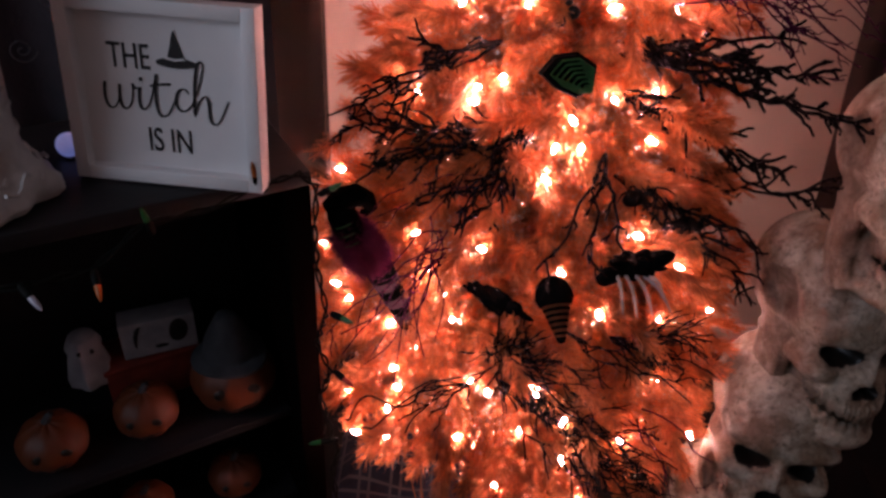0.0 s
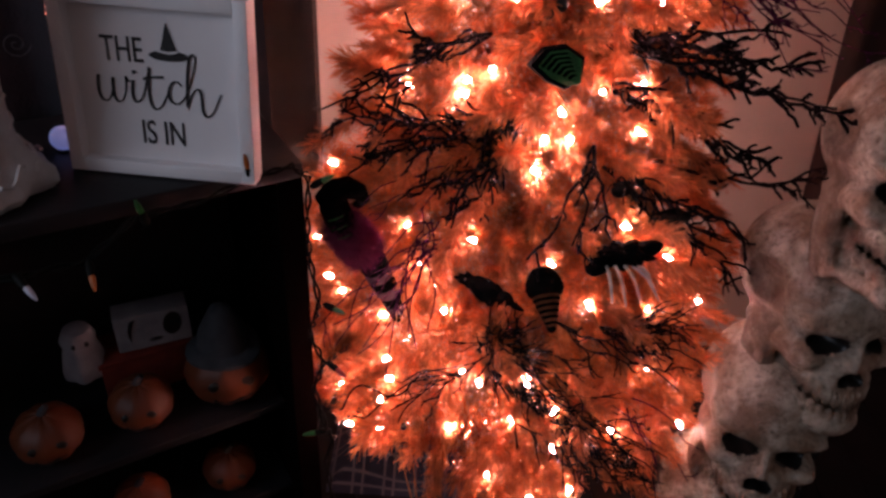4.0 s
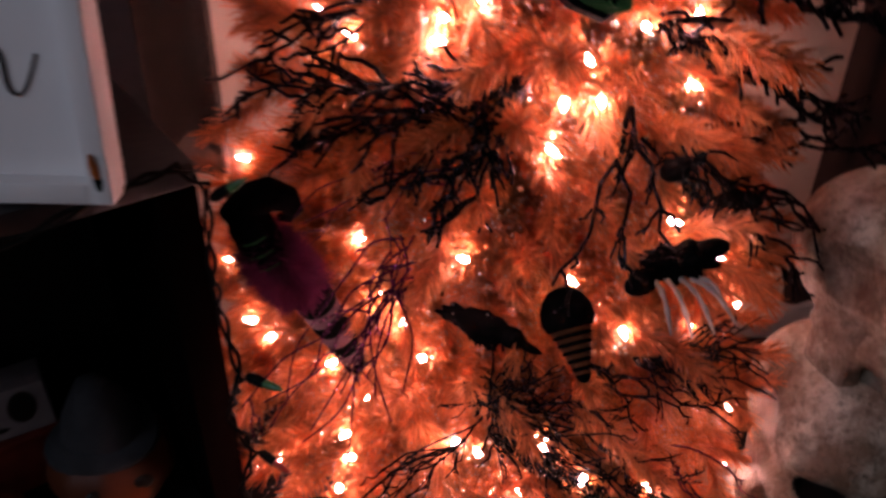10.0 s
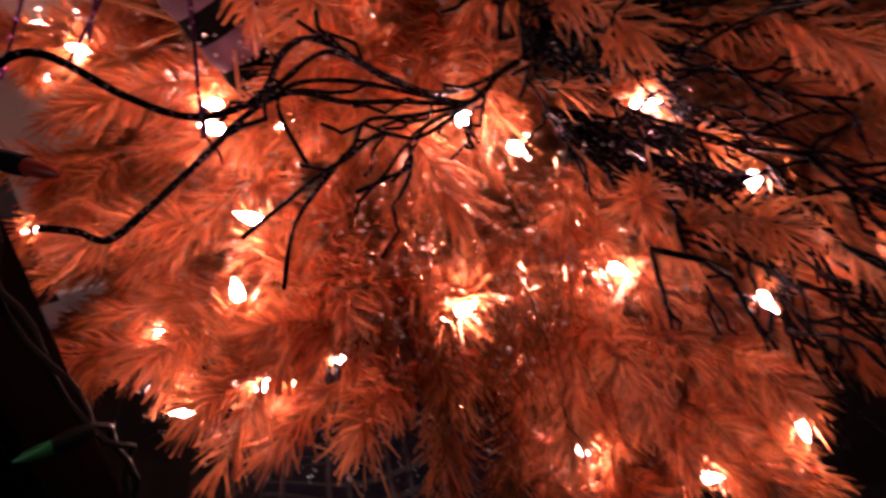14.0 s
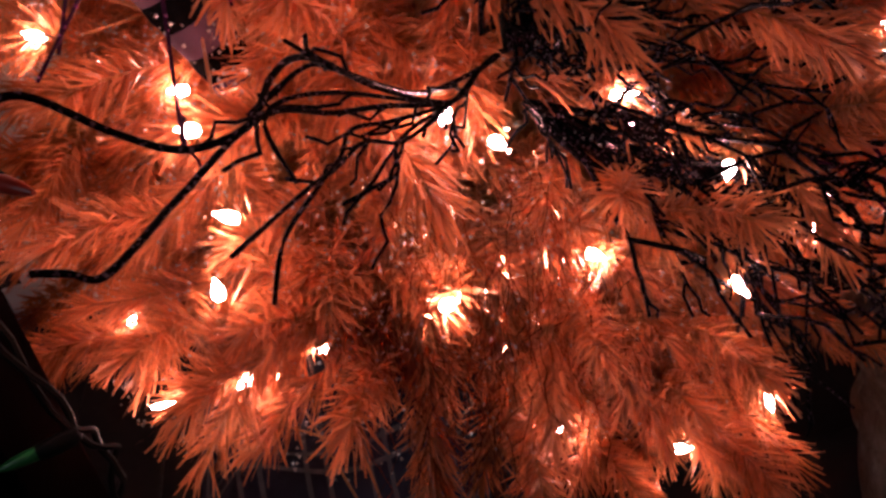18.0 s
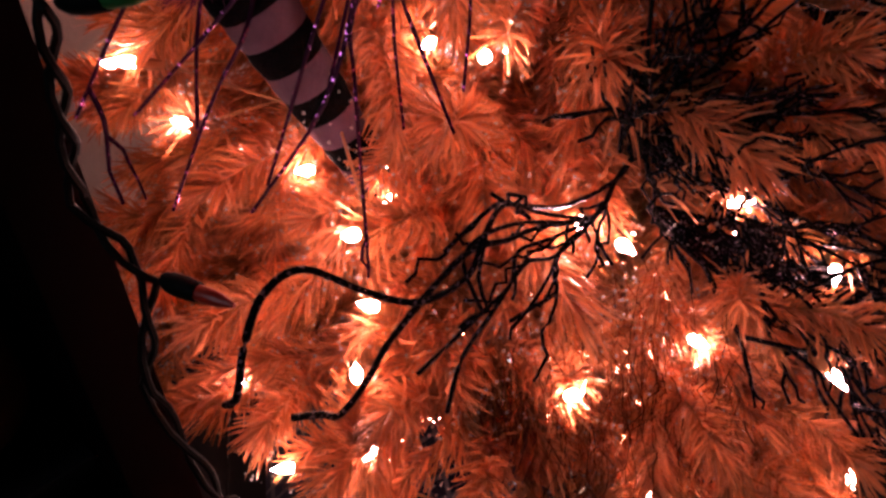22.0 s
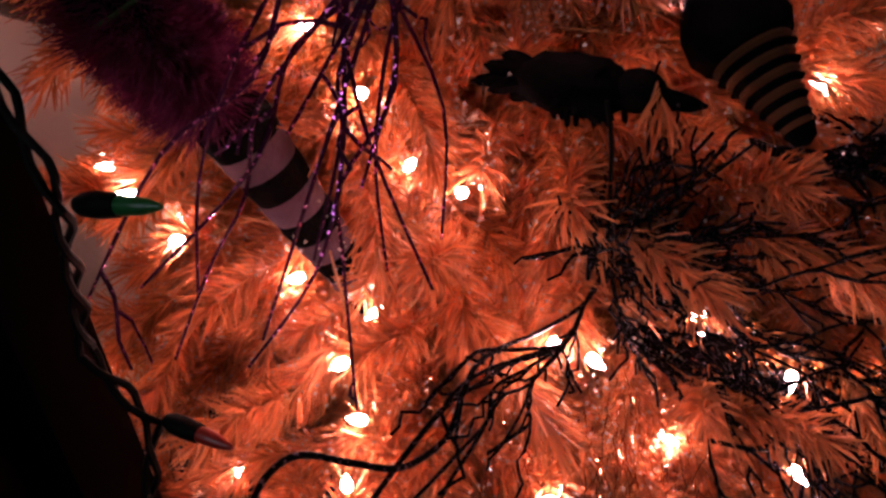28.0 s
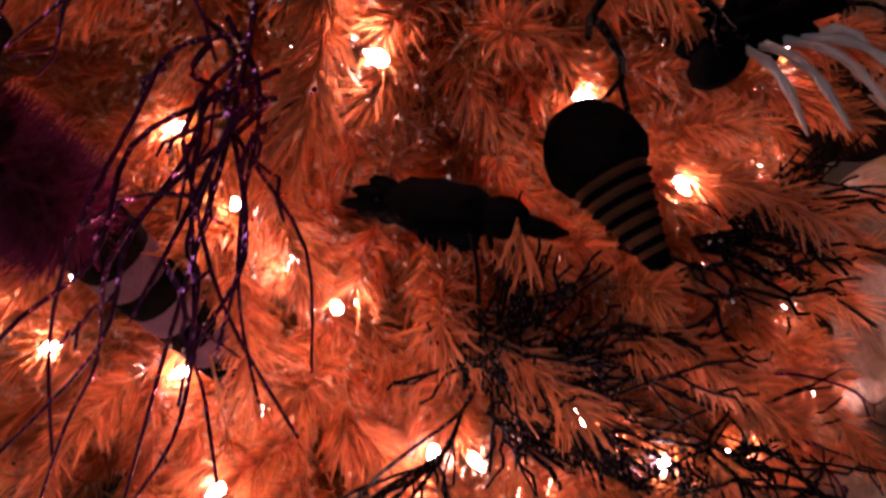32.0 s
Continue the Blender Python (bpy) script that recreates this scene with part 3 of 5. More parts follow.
def needles(path, count, length, rng, spread=(35, 65), v=None, f=None, keep=None, width=1.0):
    """Flat tinsel needles along a polyline, leaning towards its tip."""
    pts = np.array([tuple(p) for p in path])
    seg = np.linalg.norm(np.diff(pts, axis=0), axis=1)
    cum = np.r_[0, np.cumsum(seg)]
    s = np.sort(rng.random(count)) * cum[-1]
    k = np.clip(np.searchsorted(cum, s) - 1, 0, len(seg) - 1)
    w = ((s - cum[k]) / seg[k])[:, None]
    base = pts[k] * (1 - w) + pts[k + 1] * w
    t = (pts[k + 1] - pts[k]) / seg[k][:, None]
    r = rng.normal(size=(count, 3))
    side = r - (r * t).sum(1, keepdims=True) * t
    side /= np.linalg.norm(side, axis=1, keepdims=True)
    ang = np.radians(rng.uniform(*spread, count))[:, None]
    near = (s / cum[-1] > 0.93)[:, None]
    ang = np.where(near, ang * rng.random((count, 1)) * 0.9, ang)
    d = np.cos(ang) * t + np.sin(ang) * side
    ln = (length * rng.uniform(0.75, 1.15, count))[:, None]
    across = np.cross(d, rng.normal(size=(count, 3)))
    across /= np.linalg.norm(across, axis=1, keepdims=True)
    wd = rng.uniform(0.0007, 0.0011, (count, 1)) * width
    mid = base + d * ln * 0.55
    bend = (t - d) * 0.10 + np.array([0, 0, -0.06]) + rng.normal(size=(count, 3)) * 0.07
    tip = base + (d + bend) * ln
    quad = np.stack([base - across * wd * 0.6, base + across * wd * 0.6, mid + across * wd, mid - across * wd, tip + across * wd * 0.45, tip - across * wd * 0.45], 1)
    if keep:
        quad = quad[keep(mid) & keep(tip)]
    n0 = len(v)
    v.extend(map(tuple, quad.reshape(-1, 3).tolist()))
    for i in range(len(quad)):
        o = n0 + 6 * i
        f.append((o, o + 1, o + 2, o + 3))
        f.append((o + 3, o + 2, o + 4, o + 5))


def branch_mesh(length, seed, dens=1.0, droop=0.10, keep=None):
    """One branch along +x: a wire stem with brush-like side twigs, bushy with needles."""
    rng, pr = np.random.default_rng(seed), random.Random(seed)
    v, f = [], []
    stem = [Vector((length * s, 0.012 * math.sin(5 * s + seed), 0.10 * length * math.sin(2.2 * s) - droop * length * s * s)) for s in [i / 10 for i in range(11)]]
    needles(stem[2:], int(length * 2700 * dens), 0.030, rng, (26, 60), v=v, f=f, keep=keep)
    wires = [(stem, 0.0016)]
    n = int(length / 0.040)
    for i in range(n):
        s = 0.36 + 0.60 * i / (n - 1)
        p = stem[int(s * 10)].lerp(stem[min(10, int(s * 10) + 1)], s * 10 % 1)
        side = (1, -1, 0)[i % 3]
        yaw = side * radians(pr.uniform(30, 62)) + radians(pr.uniform(-8, 8))
        ln = pr.uniform(0.075, 0.115) * (1.15 - 0.40 * s)
        pitch = radians(pr.uniform(-30, 22) if side else pr.uniform(28, 60))
        d = Vector((math.cos(yaw) * math.cos(pitch), math.sin(yaw) * math.cos(pitch), math.sin(pitch)))
        tw = [p + d * ln * q + Vector((0.02 * q * q, 0, -0.022 * q * q)) for q in (0, 0.25, 0.5, 0.75, 1)]
        needles(tw, int(ln * 3600 * dens), 0.029, rng, (26, 60), v=v, f=f, keep=keep)
        wires.append((tw, 0.0011))
    g = Geo()
    g.add(v, f, 0)
    for pts, r in wires:
        free = keep(np.array([tuple(p) for p in pts])) if keep else [True] * len(pts)
        run = []
        for p, ok in zip(list(pts) + [None], list(free) + [False]):
            if ok:
                run.append(p)
                continue
            if len(run) > 1:
                g.tube(run, r, 4, slot=1, cap=False)
            run = []
    return g.mesh("branch", [M_NEEDLE, M_STEM], smooth=False)


tree = thing("artificial_tree", "bright orange artificial Christmas tree with tinsel needles, strung with lit bulbs", "tree", at(AXIS.x, AXIS.y, 0))
part("trunk", Geo().lathe([(0.021, 0.05), (0.020, 0.6), (0.016, 1.3), (0.010, 1.90)], 12), M_TRUNK, tree)
stand = part("stand", Geo().lathe([(0.030, 0.03), (0.030, 0.16), (0.024, 0.17)], 12), M_BLACKWOOD, tree, "black metal tree stand")
for a in (20, 140, 260):
    ca, sa = math.cos(radians(a)), math.sin(radians(a))
    part("stand_foot", Geo().tube([(0.02 * ca, 0.02 * sa, 0.11), (0.12 * ca, 0.12 * sa, 0.06), (0.24 * ca, 0.24 * sa, 0.008)], 0.008, 6), M_BLACKWOOD, stand)
LENGTHS = (0.16, 0.24, 0.31, 0.38, 0.44)
BACKS = {ln: [branch_mesh(ln, 7 * k + int(ln * 900), 0.3) for k in range(2)] for ln in LENGTHS}
prng = random.Random(5)
z = 0.395
tier = 0
TREE_M = Matrix.Translation(AXIS)
while z < 1.80:
    n = max(6, int(round(2 * math.pi * reach(z) / 0.170)))
    for i in range(n):
        a = 360 * (i + (tier % 2) * 0.5) / n + prng.uniform(-7, 7)
        back = math.sin(radians(a)) > 0.30 or z > 1.35
        r = (reach(z) if back else surface(radians(a), z - 0.02)) + prng.uniform(-0.012, 0.014)
        ln = min(LENGTHS, key=lambda q: abs(q - r))
        sc = r / ln
        lift = prng.uniform(-8, 8) - (3 if z < 0.5 else 0) + 16 * max(0, z - 1.2)
        m = at(0, 0, z + prng.uniform(-0.02, 0.02), 0, 0, a) @ at(0, 0, 0, prng.uniform(-40, 40), -lift, 0) @ Matrix.Diagonal((sc, sc, sc, 1))
        if back:
            part("branch", BACKS[ln][prng.randrange(2)], None, tree, m=m)
            continue
        part("branch", branch_mesh(ln, 1000 + 40 * tier + i, keep=clear_of_bulbs(TREE_M @ m)), None, tree, m=m)
        si = sc * 0.72
        m = at(0, 0, z + 0.044, 0, 0, a + 180 / n) @ at(0, 0, 0, 20, -lift, 0) @ Matrix.Diagonal((si, si, si, 1))
        part("branch", branch_mesh(ln, 3000 + 40 * tier + i, 0.7, keep=clear_of_bulbs(TREE_M @ m)), None, tree, m=m)
    z += 0.084
    tier += 1
part("branch", BACKS[0.16][1], None, tree, m=at(0, 0, 1.80, 0, -90, 0))
# shorter branches low down, inside the skirt, and a lobe that droops to the right of the trunk
for i in range(14):
    a = 188 + 13 * i + prng.uniform(-4, 4)
    m = at(0, 0, 0.362 + 0.022 * (i % 2), 0, 0, a) @ at(0, 0, 0, 15 * (i % 3), prng.uniform(-6, 1), 0)
    part("branch", branch_mesh(0.31, 5000 + i, 0.6, keep=clear_of_bulbs(TREE_M @ m)), None, tree, m=m)
for a, tilt, ln in ((263, 14, 0.36), (271, 20, 0.37), (281, 16, 0.39), (288, 19, 0.38), (276, 10, 0.40), (298, 11, 0.40), (312, 7, 0.41), (247, 1, 0.38), (236, 0, 0.39), (226, 0, 0.38)):
    m = at(0, 0, 0.385, 0, 0, a) @ at(0, 0, 0, prng.uniform(-30, 30), tilt, 0)
    part("branch", branch_mesh(ln, 6000 + a, 0.9, keep=clear_of_bulbs(TREE_M @ m)), None, tree, m=m)
# the low branch that hangs down to the floor in front
v, f = [], []
hang = [(0.035 - AXIS.x, 0.900 - AXIS.y, 0.40), (0.030 - AXIS.x, 0.862 - AXIS.y, 0.34), (0.026 - AXIS.x, 0.846 - AXIS.y, 0.27), (0.024 - AXIS.x, 0.838 - AXIS.y, 0.20), (0.022 - AXIS.x, 0.834 - AXIS.y, 0.135)]
needles(hang, 900, 0.030, np.random.default_rng(8), (30, 62), v=v, f=f)
part("branch", Geo().add(v, f, 0).tube(hang, 0.0014, 4, slot=1), [M_NEEDLE, M_STEM], tree, "single drooping lowest branch", smooth=False)

# ---- strings of lit bulbs ----
gb = Geo().lathe([(0.0024, 0), (0.0034, 0.003), (0.0036, 0.007), (0.0026, 0.011), (0.0010, 0.015), (0.0004, 0.017)], 8)
BULB = gb.mesh("bulb", M_BULB)
SOCKET = Geo().lathe([(0.0030, -0.016), (0.0038, -0.012), (0.0038, 0.001), (0.0030, 0.002)], 8).mesh("socket", M_WIREW)


def tuft_mesh(seed):
    """The bushy end of a twig, along +z, for a bulb to sit in."""
    v, f = [], []
    needles([(0, 0, -0.060), (0.002, 0, -0.040), (0, 0.002, -0.020), (0, 0, -0.006)], 190, 0.030, np.random.default_rng(seed), (25, 70), v=v, f=f, keep=lambda p: np.linalg.norm(p - (0, 0, 0.003), axis=1) > 0.0085)
    g = Geo().add(v, f, 0)
    g.tube([(0, 0, -0.07), (0, 0, -0.006)], 0.0012, 4, slot=1, cap=False)
    return g.mesh("twig", [M_NEEDLE, M_STEM], smooth=False)


TUFTS = [tuft_mesh(k) for k in range(4)]


def light_string(points, seed):
    rng = random.Random(seed)
    s = thing("light_string", "string of small lit bulbs wound through the orange tree", "string lights", group="light strings on the tree")
    wire = []
    for k, p in enumerate(points):
        p = Vector(p)
        out = (p - AXIS)
        out.z = 0
        out = (out.normalized() + Vector((rng.uniform(-0.8, 0.8), rng.uniform(-0.8, 0.8), rng.uniform(-0.6, 0.8)))).normalized()
        m = Matrix.Translation(p - out * 0.008) @ out.to_track_quat("Z", "Y").to_matrix().to_4x4()
        b = part("bulb", BULB, None, s, m=m)
        part("socket", SOCKET, None, b)
        tw = (out + Vector((rng.uniform(-0.5, 0.5), rng.uniform(-0.5, 0.5), rng.uniform(-0.9, 0.1)))).normalized()
        tm = Matrix.Translation(p - AXIS - tw * 0.004 + Vector((rng.uniform(-1, 1), 0.5, rng.uniform(-1, 0.4))) * 0.012) @ tw.to_track_quat("Z", "Y").to_matrix().to_4x4()
        part("twig", TUFTS[k % 4], None, tree, m=tm)
        q = p - out * 0.024
        if wire:
            inner = (wire[-1] + q) / 2 + (AXIS + Vector((0, 0, q.z)) - (wire[-1] + q) / 2) * 0.18
            inner.z = (wire[-1].z + q.z) / 2 - 0.01
            wire += [wire[-1].lerp(inner, 0.6), inner, q.lerp(inner, 0.6)]
        wire.append(q)
    part("wire", Geo().tube(wire, 0.0011, 5), M_WIREW, s)


for k, pts in enumerate(STRINGS):
    light_string(pts, k)
# bulbs assumed round back and sides; last three strings added to brighten the wall
brng = random.Random(77)
for k in range(6):
    pts = []
    for i in range(10):
        a, zz = radians((5 + 17.5 * i + 4 * k) if k < 3 else 140 + 6 * i), (0.42 + 0.30 * k if k < 3 else 1.02) + brng.uniform(-0.1, 0.1)
        if k == 3:
            a, zz = radians(98 + 6 * i), 0.78 + 0.055 * i
        if k > 3:
            a, zz = radians((150 + 4 * i) if k == 4 else (22 - 4 * i)), 0.86 + 0.04 * i
        rr = min(reach(zz) - 0.06, 0.37) if a < 1.6 else reach(zz) - 0.015
        pts.append((AXIS.x + rr * math.cos(a), AXIS.y + rr * math.sin(a), zz))
    light_string(pts, 50 + k)

# ---- black and purple glitter sprays stuck into the tree ----
def outward(p, d):
    """A point moved d away from the tree's axis."""
    p = Vector(p)
    w = p - AXIS
    w.z = 0
    return p + w.normalized() * d


def spray(base, tips, seed, mat, label, category="glitter spray", thick=0.0021, twigs=7, amp=0.010, curl=0.0, twig_len=(0.025, 0.065), out=0.022, loose=0.0):
    rng = random.Random(seed)
    base = outward(base, -0.02)
    s = thing("glitter_spray", label, category, Matrix.Translation(base), group="glitter sprays in the tree")
    for tip in tips:
        tip = outward(tip, out) - base
        ln = tip.length
        n = max(6, int(ln / 0.020))
        if loose:
            n = max(4, n // 2)
        line = wander((rng.uniform(-loose, loose), rng.uniform(-loose, loose), rng.uniform(-loose, loose)), tip, n, amp, rng, sag=curl * ln)
        if loose:
            line = rounded(line)
            n = len(line) - 1
        stem = part("stem", Geo().tube(line, [thick * (1.15 - 0.55 * i / n) for i in range(n + 1)], 5), mat, s, smooth=False)
        d = tip.normalized()
        for k in range(twigs):
            i = rng.randrange(max(1, n // 5), n)
            a = line[i]
            side = Vector((rng.uniform(-1, 1), rng.uniform(-1, 1), rng.uniform(-1, 1)))
            side = (side - side.dot(d) * d).normalized()
            dirn = (d * rng.uniform(0.5, 1.1) + side * rng.uniform(0.4, 0.8)).normalized()
            tl = rng.uniform(*twig_len)
            tw = wander(a, a + dirn * tl, 5, 0.0035, rng, sag=-0.1 * tl)
            g = Geo().tube(tw, [thick * (0.9 - 0.07 * q) for q in range(6)], 4)
            if rng.random() < 0.7:
                b = tw[3]
                d2 = (dirn + side * rng.uniform(-0.9, 0.9) + Vector((rng.uniform(-0.4, 0.4),) * 3)).normalized()
                g.tube(wander(b, b + d2 * tl * 0.55, 4, 0.003, rng), [thick * (0.75 - 0.07 * q) for q in range(5)], 4)
            part("twig", g, mat, stem, smooth=False)
    return s


BLACK = "black glittered twig spray stuck into the orange tree"
for n, (base, tips, tw) in enumerate([
    ((0.200, 1.030, 1.060), [(0.615, 0.960, 0.989), (0.545, 1.030, 0.992), (0.480, 1.090, 1.085), (0.40, 1.02, 1.075), (0.445, 1.06, 1.020), (0.36, 0.99, 1.085), (0.50, 1.04, 1.04)], 9),
    ((0.225, 1.000, 1.012), [(0.518, 1.060, 0.858), (0.455, 1.010, 0.905), (0.380, 1.00, 0.965)], 7),
    ((0.360, 1.040, 0.868), [(0.570, 1.035, 0.865), (0.540, 1.03, 0.845)], 6),
    ((0.055, 1.010, 1.065), [(-0.185, 1.150, 0.885), (-0.080, 1.02, 0.945), (-0.030, 0.99, 1.050), (-0.110, 1.06, 0.97)], 8),
    ((0.120, 0.960, 0.960), [(-0.150, 1.060, 0.905), (-0.110, 1.00, 0.880), (-0.044, 0.950, 0.900), (0.027, 0.905, 0.870), (-0.075, 0.97, 0.955), (-0.02, 0.93, 0.855), (-0.08, 0.99, 0.925), (0.05, 0.91, 0.845)], 11),
    ((0.235, 0.960, 0.925), [(0.145, 0.885, 0.800), (0.205, 0.90, 0.795), (0.245, 0.90, 0.82)], 4),
    ((0.260, 0.970, 0.885), [(0.550, 1.055, 0.720), (0.520, 1.05, 0.640), (0.46, 1.01, 0.76), (0.49, 1.03, 0.68)], 9),
    ((0.108, 0.872, 0.536), [(0.300, 0.828, 0.440), (0.330, 0.828, 0.350), (0.275, 0.828, 0.480), (0.336, 0.828, 0.410), (0.352, 0.830, 0.452), (0.352, 0.828, 0.344), (0.255, 0.825, 0.390), (0.374, 0.830, 0.374), (0.312, 0.828, 0.486), (0.420, 0.835, 0.400), (0.285, 0.828, 0.365), (0.380, 0.832, 0.430), (0.400, 0.832, 0.350), (0.320, 0.828, 0.300)], 7),
    ((0.300, 0.930, 0.600), [(0.410, 0.950, 0.590), (0.375, 0.940, 0.560), (0.440, 0.970, 0.605), (0.355, 0.930, 0.620), (0.420, 0.950, 0.550), (0.390, 0.945, 0.575)], 16),
    ((0.205, 0.890, 0.640), [(0.500, 0.950, 0.455), (0.420, 0.90, 0.52), (0.36, 0.88, 0.55)], 6),
    ((0.290, 0.950, 0.625), [(0.560, 1.040, 0.470), (0.475, 0.98, 0.575)], 6),
    ((0.215, 0.870, 0.500), [(0.345, 0.825, 0.345), (0.325, 0.825, 0.37), (0.38, 0.83, 0.40), (0.40, 0.84, 0.36), (0.31, 0.82, 0.35)], 9),
]):
    if n < 2:
        spray(base, tips, 30 + n, M_TWIG, BLACK, thick=0.0036, twigs=tw + 6, amp=0.008, twig_len=(0.02, 0.05), out=0.030)
    elif n < 7:
        spray(base, tips, 30 + n, M_TWIG, BLACK, thick=0.0029, twigs=tw + (7 if n == 4 else 2), amp=0.008, twig_len=(0.02, 0.06), out=0.028)
    else:
        spray(base, tips, 30 + n, M_TWIG, BLACK, thick=0.0020, twigs=tw // 2 + 1, amp=0.011, twig_len=(0.03, 0.08), out=0.004)
# ---- loose black wires trailing out of the tree's lower front ----
ROOT = [(0.112, 0.915, 0.562), (0.085, 0.885, 0.562)]
trail = thing("loose_wire_bundle", "loose wavy black glittered wires trailing out of the tree", "wire", group="")
for k, line in enumerate([
    [(0.063, 0.86, 0.557), (0.03, 0.84, 0.561), (0.008, 0.825, 0.567), (0.0, 0.81, 0.562), (-0.011, 0.8, 0.556), (-0.03, 0.79, 0.539), (-0.04, 0.785, 0.512)],
    [(0.063, 0.86, 0.557), (0.033, 0.84, 0.55), (0.013, 0.825, 0.56), (-0.003, 0.81, 0.557), (-0.018, 0.8, 0.554), (-0.052, 0.785, 0.539)],
    [(0.063, 0.86, 0.557), (0.038, 0.84, 0.556), (0.026, 0.825, 0.554), (0.024, 0.815, 0.547), (0.011, 0.81, 0.544), (-0.003, 0.805, 0.542)],
    [(0.063, 0.86, 0.557), (0.027, 0.84, 0.576), (0.002, 0.82, 0.598), (-0.01, 0.81, 0.602), (-0.033, 0.8, 0.591)],
    [(0.063, 0.86, 0.557), (0.039, 0.84, 0.569), (0.007, 0.82, 0.586), (-0.017, 0.8, 0.595), (-0.027, 0.79, 0.59), (-0.02, 0.79, 0.564)],
    [(0.063, 0.86, 0.557), (0.024, 0.84, 0.569), (0.001, 0.82, 0.578), (-0.027, 0.79, 0.594), (-0.062, 0.768, 0.577), (-0.075, 0.752, 0.572), (-0.087, 0.741, 0.568), (-0.094, 0.736, 0.575), (-0.103, 0.732, 0.580)],
    [(0.050, 0.870, 0.560), (0.018, 0.836, 0.584), (-0.007, 0.797, 0.611), (-0.020, 0.777, 0.613), (-0.031, 0.766, 0.601), (-0.052, 0.757, 0.600), (-0.071, 0.756, 0.610), (-0.090, 0.748, 0.629), (-0.104, 0.742, 0.626), (-0.113, 0.734, 0.612), (-0.119, 0.732, 0.594), (-0.126, 0.745, 0.580)],
]):
    pts = rounded([Vector(p) for p in ROOT + line], 6)
    r = 0.0014 if len(line) > 8 else 0.0011
    wire_part = part("wire", Geo().tube(pts, r, 6), M_TWIG, trail, smooth=False)
    jr = random.Random(400 + k)
    for q in range(2 if len(line) > 8 else 3):
        i = jr.randrange(8, min(len(pts) - 2, 32))
        a = pts[i]
        d = (pts[i + 1] - pts[i]).normalized() + Vector((jr.uniform(-0.6, 0.3), jr.uniform(-0.3, 0.1), jr.uniform(-0.7, 0.4)))
        part("twig", Geo().tube(wander(a, a + d.normalized() * jr.uniform(0.03, 0.06), 7, 0.004, jr), 0.0009, 5), M_TWIG, wire_part, smooth=False)

spray((0.105, 0.890, 0.560), [(0.100, 0.862, 0.662), (0.117, 0.866, 0.668), (0.088, 0.868, 0.640), (0.146, 0.868, 0.683), (0.128, 0.872, 0.650), (0.108, 0.860, 0.625), (0.150, 0.875, 0.640), (0.165, 0.880, 0.662)], 91, M_TWIG, BLACK, thick=0.0016, twigs=6, amp=0.012, twig_len=(0.020, 0.050), out=0.0)
spray((0.105, 0.892, 0.575), [(0.250, 0.868, 0.580), (0.210, 0.866, 0.588), (0.270, 0.875, 0.572), (0.300, 0.885, 0.577), (0.155, 0.868, 0.590), (0.085, 0.862, 0.600), (0.135, 0.862, 0.575), (0.120, 0.858, 0.530), (0.180, 0.866, 0.575)], 92, M_TWIG, BLACK, thick=0.0017, twigs=9, amp=0.012, twig_len=(0.020, 0.050), out=0.0)
spray((0.125, 0.890, 0.562), [(0.228, 0.840, 0.581), (0.278, 0.840, 0.540), (0.250, 0.840, 0.517), (0.237, 0.840, 0.465), (0.290, 0.840, 0.482), (0.209, 0.840, 0.485), (0.304, 0.840, 0.412), (0.286, 0.840, 0.345), (0.293, 0.840, 0.390), (0.178, 0.840, 0.530), (0.323, 0.840, 0.450)], 93, M_TWIG, BLACK, thick=0.0016, twigs=5, amp=0.014, twig_len=(0.025, 0.060), out=0.0, loose=0.012)
stalk = thing("wire_stalk", "thin straight black wire stalk standing up out of the twig tangle", "wire", geo=Geo().tube(wander((0.098, 0.884, 0.575), (0.093, 0.884, 0.690), 8, 0.0015, random.Random(6)), 0.0013, 6), mats=M_WIREB)
PURPLE = "purple glittered tinsel spray drooping from the orange tree"
for n, (base, tips) in enumerate([
    ((-0.008, 0.892, 0.790), [(-0.150, 0.865, 0.600), (-0.165, 0.880, 0.655), (-0.13, 0.87, 0.62), (-0.06, 0.86, 0.64), (-0.095, 0.86, 0.63), (-0.140, 0.855, 0.640), (-0.110, 0.850, 0.585), (-0.050, 0.845, 0.560), (-0.020, 0.865, 0.640), (-0.030, 0.87, 0.655), (-0.010, 0.870, 0.630), (0.0, 0.875, 0.65), (-0.09, 0.87, 0.70)]),
    ((0.330, 1.060, 1.135), [(0.560, 1.010, 1.072), (0.530, 1.03, 1.11), (0.50, 1.02, 1.04), (0.55, 1.06, 1.13), (0.47, 1.04, 1.09), (0.58, 1.03, 1.10), (0.44, 1.03, 1.11), (0.52, 1.02, 1.09), (0.49, 1.03, 1.13), (0.46, 1.02, 1.06), (0.54, 1.02, 1.05), (0.42, 1.02, 1.08), (0.57, 1.04, 1.12), (0.51, 1.05, 1.10)]),
    ((0.020, 0.960, 0.860), [(-0.119, 0.985, 0.790), (-0.080, 0.95, 0.80), (-0.040, 0.925, 0.800)]),
    ((0.370, 0.890, 0.440), [(0.450, 0.860, 0.290), (0.480, 0.88, 0.33), (0.42, 0.85, 0.28), (0.50, 0.90, 0.36)]),
]):
    spray(base, tips, 60 + n, M_PURPLE, PURPLE, thick=0.0014, twigs=5 if n == 1 else 1, amp=0.019, curl=-0.17, twig_len=(0.02, 0.05), out=0.01, loose=0.026)

